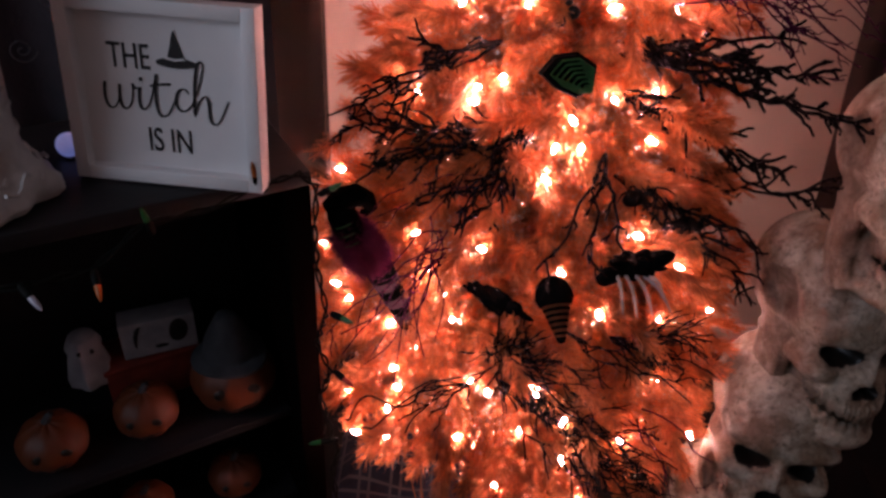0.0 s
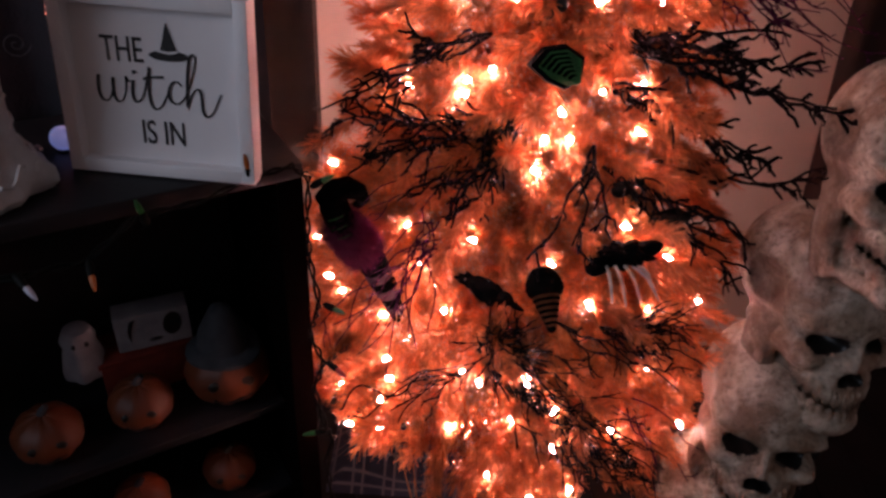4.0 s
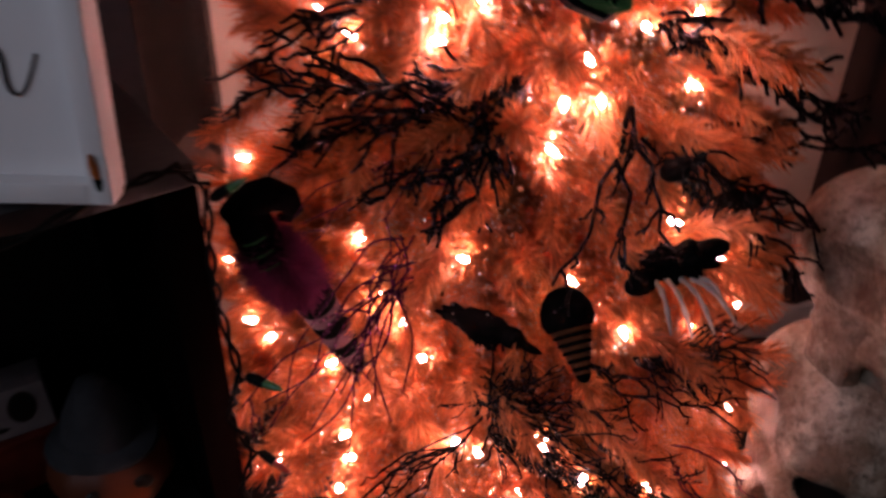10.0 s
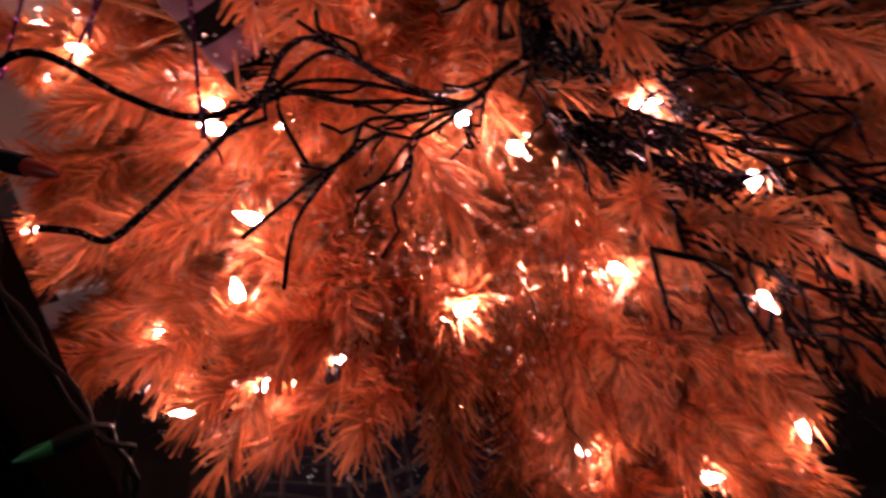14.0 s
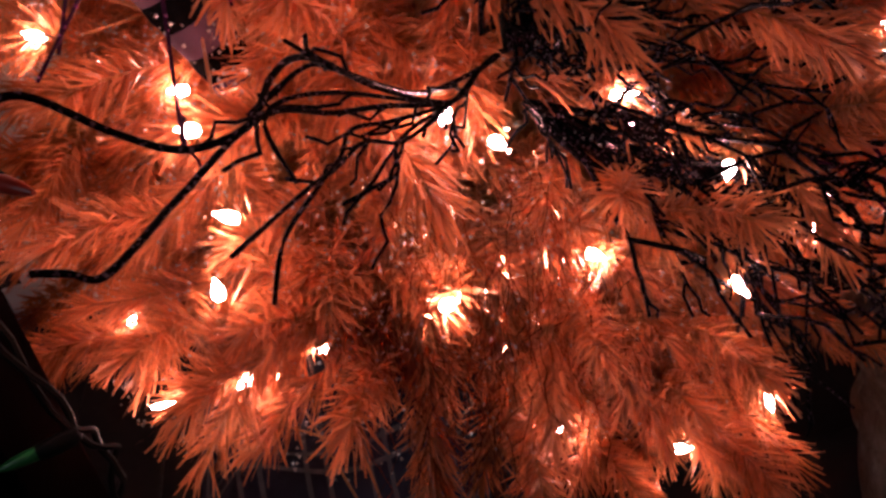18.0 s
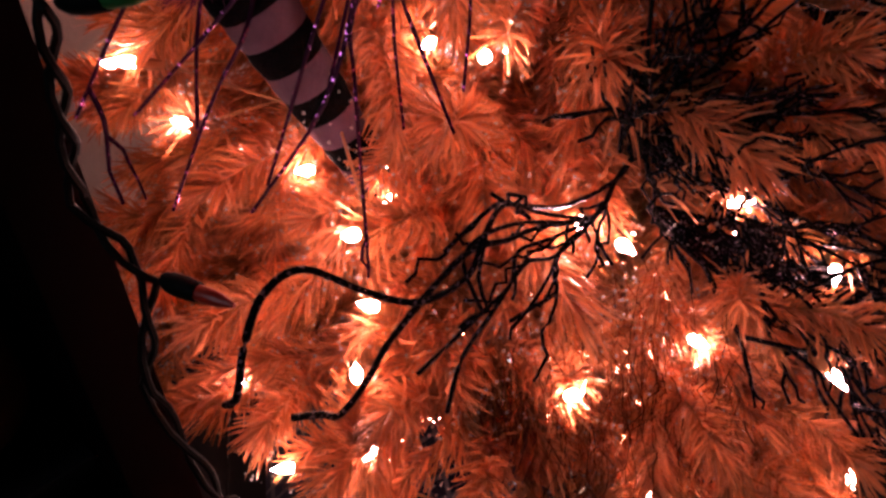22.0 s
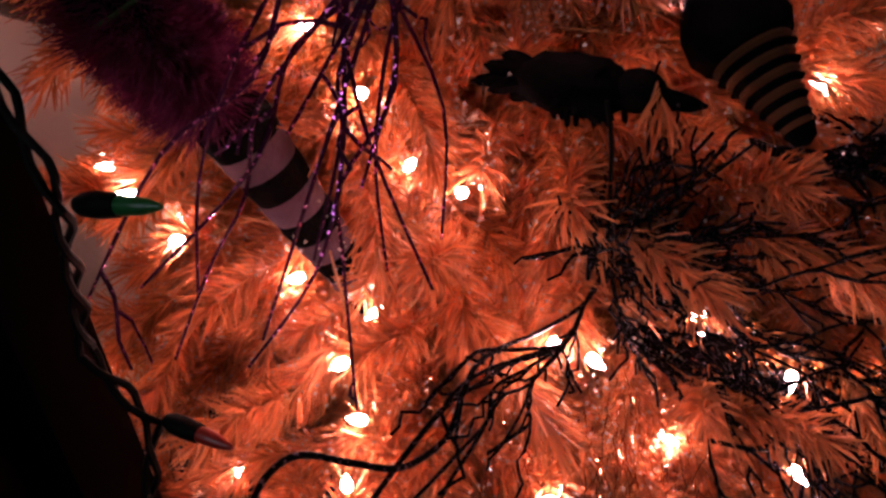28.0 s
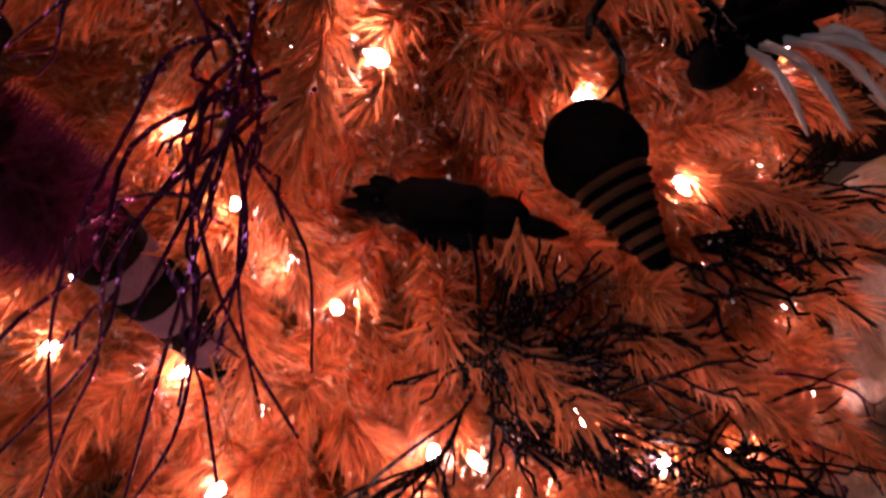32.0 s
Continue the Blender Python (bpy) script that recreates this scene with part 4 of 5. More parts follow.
# ---- witch leg ornament: striped stocking, purple fur cuff, curled black boot ----
TIP, CUFF, ANKLE = Vector((-0.033, 1.009, 0.507)), Vector((-0.106, 1.000, 0.672)), Vector((-0.150, 0.970, 0.763))
leg = thing("witch_leg_ornament", "stuffed witch leg with striped stocking, purple fur cuff, curled boot", "ornament", Matrix.Translation(CUFF))
N = 9
for k in range(N):
    a, b = k / N, (k + 1) / N
    p, q = (TIP - CUFF) * a, (TIP - CUFF) * b
    r0, r1 = 0.025 - 0.011 * a, 0.025 - 0.011 * b
    mid = (p + q) / 2
    g = Geo().tube([p, mid, q], [r0, (r0 + r1) / 2 + 0.001, r1], 16)
    part("stripe", g, M_FELT if k % 2 == 0 else M_STRIPE_P, leg, "black felt stripe" if k % 2 == 0 else "lilac felt stripe")
rng = np.random.default_rng(4)
fv, ff = [], []
needles([(ANKLE - CUFF) * (0.18 + q / 6 * 0.80) for q in range(7)], 15000, 0.042, rng, spread=(55, 115), v=fv, f=ff, width=0.36)
part("fur_cuff", Geo().add(fv, ff), M_FUR, leg, "fluffy purple fur cuff", smooth=False)
o = ANKLE - CUFF
boot = Geo()
boot.tube([o + Vector((0.008, 0.005, -0.028)), o + Vector((0.0, 0, 0.0)), o + Vector((-0.012, 0.002, 0.030)), o + Vector((-0.020, 0.006, 0.052))], [0.022, 0.024, 0.024, 0.018], 14)
boot.tube([o + Vector((-0.030, 0.004, 0.035)), o + Vector((-0.012, 0.006, 0.055)), o + Vector((0.010, 0.012, 0.060)), o + Vector((0.026, 0.018, 0.050)), o + Vector((0.032, 0.022, 0.034)), o + Vector((0.024, 0.024, 0.022)), o + Vector((0.014, 0.022, 0.024))], [0.017, 0.021, 0.019, 0.015, 0.011, 0.007, 0.004], 12)
part("boot", boot, M_FELT, leg, "curled-toe black boot")
for q in range(3):
    c = o + Vector((0.006 - 0.006 * q, -0.020, -0.012 + 0.017 * q))
    part("lace", Geo().tube([c + Vector((-0.012, 0, -0.006)), c + Vector((0, -0.004, 0)), c + Vector((0.012, 0, 0.006))], 0.0014, 5), M_GREEN, leg, "green lace")


# ---- tapered ribbed ornaments ----
def ribbed(base, tip, r, mat, label, rings=6, cap=0.9):
    base, tip = Vector(base), Vector(tip)
    d = tip - base
    orn = thing("ribbed_ornament", label, "ornament", Matrix.Translation(base) @ d.to_track_quat("Z", "Y").to_matrix().to_4x4())
    L = d.length
    part("cap", Geo().lathe([(r * 0.10, -0.031), (r * 0.55, -0.028), (r * 0.88, -0.019), (r * cap * 1.22, -0.007), (r * 1.16, 0.006), (r * 0.98, 0.016)], 24, wobble=lambda w, z: 1 + 0.05 * math.cos(2 * w)), M_FELT, orn, "black felt cap")
    for k in range(rings * 2):
        a, b = k / (rings * 2), (k + 1) / (rings * 2)
        z0, z1 = 0.012 + (L - 0.012) * a, 0.012 + (L - 0.012) * b
        ra, rb = r * (1 - 0.68 * a), r * (1 - 0.68 * b)
        light = k % 2 == 1
        g = Geo().lathe([(ra * 0.9, z0), ((ra + rb) / 2 * (0.97 if light else 1.06), (z0 + z1) / 2), (rb * 0.9, z1)], 18)
        part("stripe", g, mat if light else M_FELT, orn)
    part("tip", Geo().lathe([(r * 0.36, L - 0.001), (r * 0.25, L + 0.006), (r * 0.05, L + 0.009)], 12), M_FELT, orn)
    part("hook", Geo().tube([(0, 0, -0.018), (0.003, 0, -0.028), (0.008, 0, -0.034), (0.014, 0, -0.040)], 0.0008, 5), M_WIREB, orn)


ribbed((0.177, 0.906, 0.712), (0.190, 0.856, 0.669), 0.0255, M_STRIPE_O, "black and orange ringed tapering felt ornament hung in the tree")


# ---- green ringed diamond ornament ----
gem = thing("diamond_ornament", "black diamond-shaped ornament with green rings hung in the tree", "ornament", look((0.150, 0.935, 1.058), (0.05, 0.0, 1.35)) @ at(0, 0, 0, 0, 180, -8) @ Matrix.Scale(0.9, 4))
outline = [(0.041, 0.012), (0.012, 0.033), (-0.022, 0.030), (-0.046, 0.004), (-0.020, -0.020), (0.012, -0.036), (0.036, -0.022)]


def slab(pts, z0, z1, shrink):
    n = len(pts)
    return Geo().add([(x, y, z0) for x, y in pts] + [(x * shrink, y * shrink, z1) for x, y in pts], [tuple(range(n))[::-1], tuple(range(n, 2 * n))] + [(i, (i + 1) % n, n + (i + 1) % n, n + i) for i in range(n)])


part("body", slab(outline, -0.012, 0.010, 0.86), M_FELT, gem, smooth=False)
for k in range(7):
    s = 0.86 - 0.115 * k
    cx, cy = 0.0035 * k, -0.0032 * k
    pts = [(x * s * 0.82 + cx + 0.006, y * s * 0.82 + cy, 0.0115 + 0.001 * k) for x, y in outline]
    part("ring", Geo().tube(pts + [pts[0], pts[1]], 0.0017, 5), M_GREEN, gem, "green raised ring")

# ---- black spiders and bead drops ----
SPIDER = thing("spider_ornament", "black glittered spider clipped on the orange tree", "spider", at(0.385, 0.975, 0.812, -35, 0, 15), group="black spiders")


def spider_parts(sp, s=1.0, seed=1):
    rng = random.Random(seed)
    part("abdomen", Geo().ball(at(0, 0.020 * s, 0.002), 0.019 * s, 0.023 * s, 0.015 * s, 14, 8), M_BLACKG, sp)
    part("head", Geo().ball(at(0, -0.012 * s, 0), 0.011 * s, 0.012 * s, 0.009 * s, 12, 7), M_BLACKG, sp)
    for side in (-1, 1):
        for k in range(4):
            a = radians(-48 + 32 * k + rng.uniform(-8, 8))
            d = Vector((side * math.cos(a), math.sin(a), 0))
            pts = [d * 0.009 * s, d * 0.026 * s + Vector((0, 0, 0.012 * s)), d * 0.042 * s + Vector((0, 0, 0.006 * s)), d * 0.056 * s + Vector((0, 0, -0.010 * s))]
            part("leg", Geo().tube(pts, [0.0026 * s, 0.0024 * s, 0.002 * s, 0.001 * s], 5), M_BLACKG, sp)


spider_parts(SPIDER)
copy_thing(SPIDER, at(-0.090, 0.975, 0.890, -25, 20, 70) @ Matrix.Scale(0.62, 4))
copy_thing(SPIDER, at(0.290, 0.945, 0.880, -25, 10, 100) @ Matrix.Scale(0.8, 4))
crow = thing("crow_ornament", "black feathered crow ornament lying among the orange branches", "crow", look((0.086, 0.915, 0.691), (0.520, 1.743, 0.335)))
part("body", Geo().ball(at(0, 0, 0, 0, 0, -6), 0.034, 0.0175, 0.015, 24, 14, bump=lambda d: 1 + 0.05 * math.sin(13 * d.x + 9 * d.y) + 0.04 * math.sin(23 * d.x - 17 * d.z)), M_FELT, crow)
part("head", Geo().ball(at(0.035, -0.003, 0.001), 0.0155, 0.0125, 0.012, 16, 10), M_FELT, crow)
part("beak", Geo().tube([(0.046, -0.005, 0.001), (0.055, -0.008, 0.002), (0.064, -0.0095, 0.002), (0.072, -0.0105, 0.001)], [0.0055, 0.0058, 0.0045, 0.0010], 8), M_BLACKG, crow)
crow_rng = random.Random(17)


def feather(name, a, b, width):
    """A pointed flat feather from a to b, broad in the middle, with a raised shaft."""
    a, b = Vector(a), Vector(b)
    d = (b - a).normalized()
    w = Vector((-d.y, d.x, crow_rng.uniform(-0.3, 0.3))).normalized() * width
    rise = Vector((0, 0, 0.0012))
    rows = []
    for u, k in ((0, 0.55), (0.3, 1.0), (0.65, 1.05), (0.88, 0.75), (1.0, 0.12)):
        c = a.lerp(b, u)
        rows += [c - w * k, c + rise, c + w * k, c - rise]
    faces = [(4 * r + q, 4 * r + (q + 1) % 4, 4 * r + 4 + (q + 1) % 4, 4 * r + 4 + q) for r in range(4) for q in range(4)]
    part(name, Geo().add(rows, faces + [(3, 2, 1, 0), (16, 17, 18, 19)]), M_FELT, crow, smooth=False)


for y0, x1, y1, wd in ((0.004, -0.058, 0.001, 0.0042), (0.006, -0.050, 0.010, 0.0045), (0.009, -0.040, 0.016, 0.0048), (0.001, -0.048, -0.004, 0.0042), (-0.003, -0.036, -0.008, 0.0042)):
    feather("tail_feather", (-0.020, y0, 0.004), (x1, y1, crow_rng.uniform(-0.003, 0.004)), wd)
for k in range(7):
    feather("wing_feather", (0.018 - 0.003 * k, 0.010 - 0.003 * k, 0.013), (-0.018 + 0.007 * k, -0.008 - 0.0018 * k - 0.004 * (k % 2), 0.012), 0.0042)
for k in range(9):
    x = -0.012 + 0.005 * k
    feather("ruffle", (x, -0.011, 0.006), (x + crow_rng.uniform(-0.004, 0.004), -0.019 - crow_rng.uniform(0, 0.005), 0.005), 0.0018)
beads = thing("bead_drop", "dark beads on a wire hung in the tree", "ornament", at(0.140, 0.965, 1.125))
for x, z, r in ((-0.008, -0.006, 0.008), (0.008, 0.006, 0.009), (0.0, 0.020, 0.006)):
    part("bead", Geo().ball(at(x, 0, z), r, r, r, 14, 8), M_SOCKETBLACK, beads)
part("wire", Geo().tube([(-0.008, 0, -0.006), (0.008, 0, 0.006), (0.0, 0, 0.020), (0.004, 0.02, 0.05)], 0.0008, 5), M_WIREB, beads)

# ---- skeleton claw ornament ----
claw = thing("skeleton_claw_ornament", "grey plastic skeleton claw with a black sleeve hung in the tree", "ornament", at(0.290, 0.910, 0.763))
sleeve = Geo()
sleeve.ball(at(0.005, 0.015, 0.004, 0, -12, 0), 0.044, 0.022, 0.019, 30, 16, bump=lambda d: 1 + 0.22 * math.sin(11 * d.x + 5 * d.z) + 0.14 * math.sin(17 * d.y + 13 * d.x))
sleeve.ball(at(-0.035, 0.0, -0.012, 0, -30, 0), 0.020, 0.014, 0.013, 12, 7)
sleeve.ball(at(0.040, 0.02, 0.016, 0, -20, 0), 0.026, 0.014, 0.012, 12, 7)
part("sleeve", sleeve, M_FELT, claw, "black cloth sleeve")
for k, (x0, x1, y1, z1) in enumerate(((-0.024, -0.017, -0.058, -0.036), (-0.010, 0.002, -0.067, -0.033), (0.006, 0.022, -0.071, -0.024), (0.018, 0.050, -0.062, -0.022), (0.022, 0.042, -0.036, -0.010))):
    a, b = Vector((x0, -0.004, -0.004)), Vector((x1, y1, z1))
    pts = [a.lerp(b, q / 9) + Vector((0, 0, 0.010 * math.sin(math.pi * q / 9))) for q in range(10)]
    part("finger_bone", Geo().tube(pts, [0.0034, 0.0026, 0.0024, 0.0034, 0.0026, 0.0022, 0.0031, 0.0022, 0.0018, 0.0008], 8), M_BONEGREY, claw, "grey finger bone")


# ---- copper tinsel and glitter flakes caught in the needles ----
trng = random.Random(9)
g = Geo()
for k in range(120):
    x = trng.gauss(0.08, 0.05)
    y = 0.815 + 0.5 * (x - 0.15) ** 2 + trng.uniform(0, 0.06)
    zt = trng.uniform(0.40, 0.52)
    ln = trng.uniform(0.06, 0.17)
    g.tube(wander((x, y + 0.02, zt), (x + trng.gauss(0, 0.02), y - 0.01, zt - ln), 12, 0.007, trng), 0.00032, 3, cap=False)
thing("tinsel_strands", "thin copper tinsel strands hanging among the lower branches", "tinsel", kind="stuff", geo=g, mats=M_TINSEL)
g = Geo()
for k in range(15000):
    z = trng.uniform(0.30, 1.20)
    a = radians(trng.uniform(175, 365))
    r = surface(a, z) + trng.uniform(-0.026, 0.005)
    c = Vector((AXIS.x + r * math.cos(a), AXIS.y + r * math.sin(a), z))
    s = trng.uniform(0.0005, 0.0011)
    turn = pose(0, 0, 0, trng.uniform(0, 360), trng.uniform(0, 360), trng.uniform(0, 360))
    g.add([c + turn @ Vector(q) * s for q in ((1, 1, 1), (1, -1, -1), (-1, 1, -1), (-1, -1, 1))], [(0, 1, 2), (0, 3, 1), (0, 2, 3), (1, 3, 2)])
thing("glitter_flakes", "tiny glitter beads caught in the needles", "glitter", kind="stuff", geo=g, mats=M_FLAKE)

# ---- unlit coloured lights along the bookcase ----
M_CAPS = {n: material(n + "_bulb_plastic", c, None, 40, 0.3) for n, c in (("green", (0.02, 0.16, 0.04)), ("red", (0.40, 0.03, 0.015)), ("orange", (0.55, 0.14, 0.02)), ("white", (0.5, 0.5, 0.6)))}
cable = thing("coloured_light_string", "unlit coloured bulbs on black wire hung along the bookcase edge", "string lights")
route = [(-0.80, 0.500, 0.875), (-0.62, 0.612, 0.860), (-0.480, 0.655, 0.866), (-0.425, 0.715, 0.850), (-0.378, 0.772, 0.884), (-0.31, 0.822, 0.882), (-0.245, 0.862, 0.902), (-0.200, 0.893, 0.906), (-0.180, 0.905, 0.880), (-0.184, 0.896, 0.80), (-0.180, 0.885, 0.745), (-0.160, 0.840, 0.702), (-0.172, 0.858, 0.655), (-0.184, 0.872, 0.607), (-0.161, 0.856, 0.566), (-0.180, 0.858, 0.500), (-0.164, 0.858, 0.410), (-0.150, 0.858, 0.380), (-0.165, 0.858, 0.320), (-0.160, 0.862, 0.220), (-0.17, 0.858, 0.10), (-0.18, 0.80, 0.012), (-0.30, 0.70, 0.008)]
crng = random.Random(3)
for off in (0.0, 1.0):
    pts = []
    for i in range(len(route) - 1):
        a, b = Vector(route[i]), Vector(route[i + 1])
        for q in range(6):
            p = a.lerp(b, q / 6) + Vector((-0.006, 0, 0))
            w = 5.6 * (i + q / 6) + off * math.pi
            pts.append(p + Vector((0.0035 * math.cos(w), 0.0035 * math.sin(w), 0.002 * math.sin(w))))
    part("wire", Geo().tube(pts, 0.0021, 6), M_WIREB, cable)
for (x, y, z), d, colour in (((-0.158, 0.838, 0.702), (0.9, -0.60, 0.10), "green"), ((-0.159, 0.855, 0.566), (0.85, -0.7, -0.10), "red"), ((-0.168, 0.852, 0.405), (-0.9, -0.25, -0.05), "green"), ((-0.165, 0.858, 0.215), (0.1, -0.2, -1), "red"), ((-0.252, 0.845, 0.906), (-0.1, -0.1, 1), "orange"), ((-0.374, 0.776, 0.872), (-0.1, -0.2, 0.9), "green"), ((-0.428, 0.714, 0.850), (0.35, -0.65, -0.45), "orange"), ((-0.484, 0.655, 0.868), (0.65, -0.45, -0.35), "white"), ((-0.181, 0.903, 0.868), (0.7, -0.1, 0.5), "green")):
    d = Vector(d).normalized()
    m = Matrix.Translation((x, y, z)) @ d.to_track_quat("Z", "Y").to_matrix().to_4x4()
    s = part("socket", Geo().lathe([(0.0035, -0.002), (0.0052, 0.002), (0.0058, 0.010), (0.0050, 0.020)], 10), M_WIREB, cable, m=m)
    part("bulb", Geo().lathe([(0.0040, 0.018), (0.0042, 0.024), (0.0034, 0.033), (0.0012, 0.041)], 10), M_CAPS[colour], s, colour + " plastic bulb")


# ---- the stacked skulls ----
def skull_shape(step=0.0025):
    """A skull looking along +x, modelled as joined and carved soft solids; returns points, faces, which faces lie in a
    socket, and how brown each point is.
    """
    lo, hi = np.array([-0.120, -0.092, -0.135]), np.array([0.118, 0.092, 0.125])
    n = ((hi - lo) / step).astype(int)
    ax = [lo[k] + step * np.arange(n[k]) for k in range(3)]
    X, Y, Z = np.meshgrid(*ax, indexing="ij")
    A = np.abs(Y)

    def ell(c, a, y=A, z=Z):
        return (np.sqrt(((X - c[0]) / a[0]) ** 2 + ((y - c[1]) / a[1]) ** 2 + ((z - c[2]) / a[2]) ** 2) - 1) * min(a)

    def join(a, b, k):
        h = np.clip(0.5 + 0.5 * (b - a) / k, 0, 1)
        return b * (1 - h) + a * h - k * h * (1 - h)

    def cut(a, b, k):
        h = np.clip(0.5 - 0.5 * (a + b) / k, 0, 1)
        return a * (1 - h) - b * h + k * h * (1 - h)

    f = ell((-0.015, 0, 0.037), (0.098, 0.077, 0.080))
    f = join(f, ell((0.045, 0, 0.032), (0.042, 0.062, 0.044)), 0.030)
    f = join(f, ell((0.044, 0, -0.025), (0.042, 0.050, 0.048)), 0.020)
    temple = ell((0.012, 0.114, 0.030), (0.054, 0.052, 0.048))
    f = cut(f, temple, 0.0035)
    f = join(f, ell((0.077, 0.031, 0.009 + 0.10 * 0.031), (0.012, 0.032, 0.0085), z=Z + 0.10 * (0.031 - A)), 0.014)
    f = join(f, ell((0.062, 0.045, -0.034), (0.024, 0.015, 0.014)), 0.016)
    f = join(f, ell((0.020, 0.060, -0.028), (0.046, 0.0055, 0.0065)), 0.014)
    f = join(f, ell((0.070, 0, -0.056), (0.030, 0.033, 0.028)), 0.014)
    jaw = join(ell((0.040, 0, -0.106), (0.056, 0.050, 0.019)), ell((0.020, 0, -0.075), (0.045, 0.050, 0.045)), 0.010)
    jaw = join(jaw, ell((0.086, 0, -0.112), (0.015, 0.026, 0.016)), 0.012)
    plate = ell((0.006, 0.059, -0.062), (0.034, 0.0095, 0.056), z=Z + 0.35 * X)
    jaw = join(jaw, plate, 0.010)
    f = join(f, jaw, 0.005)
    hollow = ell((0.042, 0.072, -0.064), (0.015, 0.020, 0.020))
    f = cut(f, hollow, 0.005)
    bow = Z - 8.0 * A ** 2
    mouth = ell((0.086, 0, -0.0855), (0.064, 0.056, 0.0070), z=bow)
    f = cut(f, mouth, 0.003)
    for k in range(7):
        w = radians(6 + 13.0 * k)
        tx, ty = 0.050 + 0.0490 * math.cos(w), 0.0420 * math.sin(w)
        f = join(f, ell((tx, ty, -0.0735), (0.0064, 0.0053, 0.0125), z=bow), 0.0010)
        f = join(f, ell((tx - 0.003, ty * 0.97, -0.0975), (0.0056, 0.0049, 0.0105), z=bow), 0.0010)
    for k in range(5):
        f = cut(f, ell((0.104 - 0.0012 * k * k, 0.0055 + 0.0092 * k, -0.064), (0.0065, 0.0011, 0.013)), 0.002)
    slant = Z + 0.06 * (A - 0.0345)
    eye = ell((0.092, 0.0315, -0.0110), (0.040, 0.0205, 0.0125), z=slant)
    f = join(f, ell((0.086, 0, -0.022), (0.012, 0.0060, 0.022), z=Z + 0.25 * (X - 0.086)), 0.008)
    nose = ell((0.100, 0.006, -0.0465), (0.026, 0.0095, 0.0075), z=Z + 0.30 * A)
    f = cut(cut(f, eye, 0.004), nose, 0.003)
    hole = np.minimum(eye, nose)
    # brown on the temples, in cheek hollows and mouth, along jaw edges, round sockets
    brownness = np.maximum(np.maximum(0.85 * np.clip(1 - (temple - 0.001) / 0.006, 0, 1), 0.8 * np.clip(1 - (hollow - 0.002) / 0.012, 0, 1)), 0.7 * np.clip(1 - mouth / 0.012, 0, 1))
    brownness = np.maximum(brownness, 0.75 * np.clip(1 - np.abs(plate - 0.001) / 0.010, 0, 1) * (X < 0.03))
    brownness = np.maximum(brownness, 0.6 * np.clip(1 - hole / 0.008, 0, 1))

    inside = f < 0
    corner = [(i, j, k) for i in (0, 1) for j in (0, 1) for k in (0, 1)]
    cells = np.stack([inside[i:n[0] - 1 + i, j:n[1] - 1 + j, k:n[2] - 1 + k] for i, j, k in corner])
    live = cells.any(0) & ~cells.all(0)
    idx = -np.ones(live.shape, int)
    where = np.argwhere(live)
    idx[tuple(where.T)] = np.arange(len(where))
    acc, cnt = np.zeros((len(where), 3)), np.zeros(len(where))
    for a in range(8):
        for d in range(3):
            c0 = corner[a]
            if c0[d]:
                continue
            c1 = tuple(1 if q == d else c0[q] for q in range(3))
            f0, f1 = f[tuple((where + c0).T)], f[tuple((where + c1).T)]
            on = (f0 < 0) != (f1 < 0)
            s = np.where(on, f0 / np.where(on, f0 - f1, 1), 0)
            p = np.array(c0)[None] + s[:, None] * (np.array(c1) - np.array(c0))[None]
            acc += p * on[:, None]
            cnt += on
    pts = lo + step * (where + acc / cnt[:, None])
    faces = []
    for d in range(3):
        e1, e2 = [(1, 2), (2, 0), (0, 1)][d]
        sl0 = [slice(1, -1)] * 3
        sl0[d] = slice(0, n[d] - 1)
        sl1 = list(sl0)
        sl1[d] = slice(1, n[d])
        a, b = inside[tuple(sl0)], inside[tuple(sl1)]
        base = [1, 1, 1]
        base[d] = 0
        for flip in (0, 1):
            w = np.argwhere((a & ~b) if flip == 0 else (~a & b)) + base
            quad = []
            for o1, o2 in ((0, 0), (1, 0), (1, 1), (0, 1)):
                q = w.copy()
                q[:, e1] -= o1
                q[:, e2] -= o2
                quad.append(idx[tuple(q.T)])
            quad = np.stack(quad, 1)
            faces.append(quad if flip == 0 else quad[:, ::-1])
    faces = np.concatenate(faces)
    ci = np.clip(np.round((pts - lo) / step).astype(int), 0, n - 1)
    # faces inside the eye and nose sockets are coloured black
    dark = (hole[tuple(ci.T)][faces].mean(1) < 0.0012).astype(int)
    return pts, [tuple(int(i) for i in q) for q in faces], [int(q) for q in dark], brownness[tuple(ci.T)]


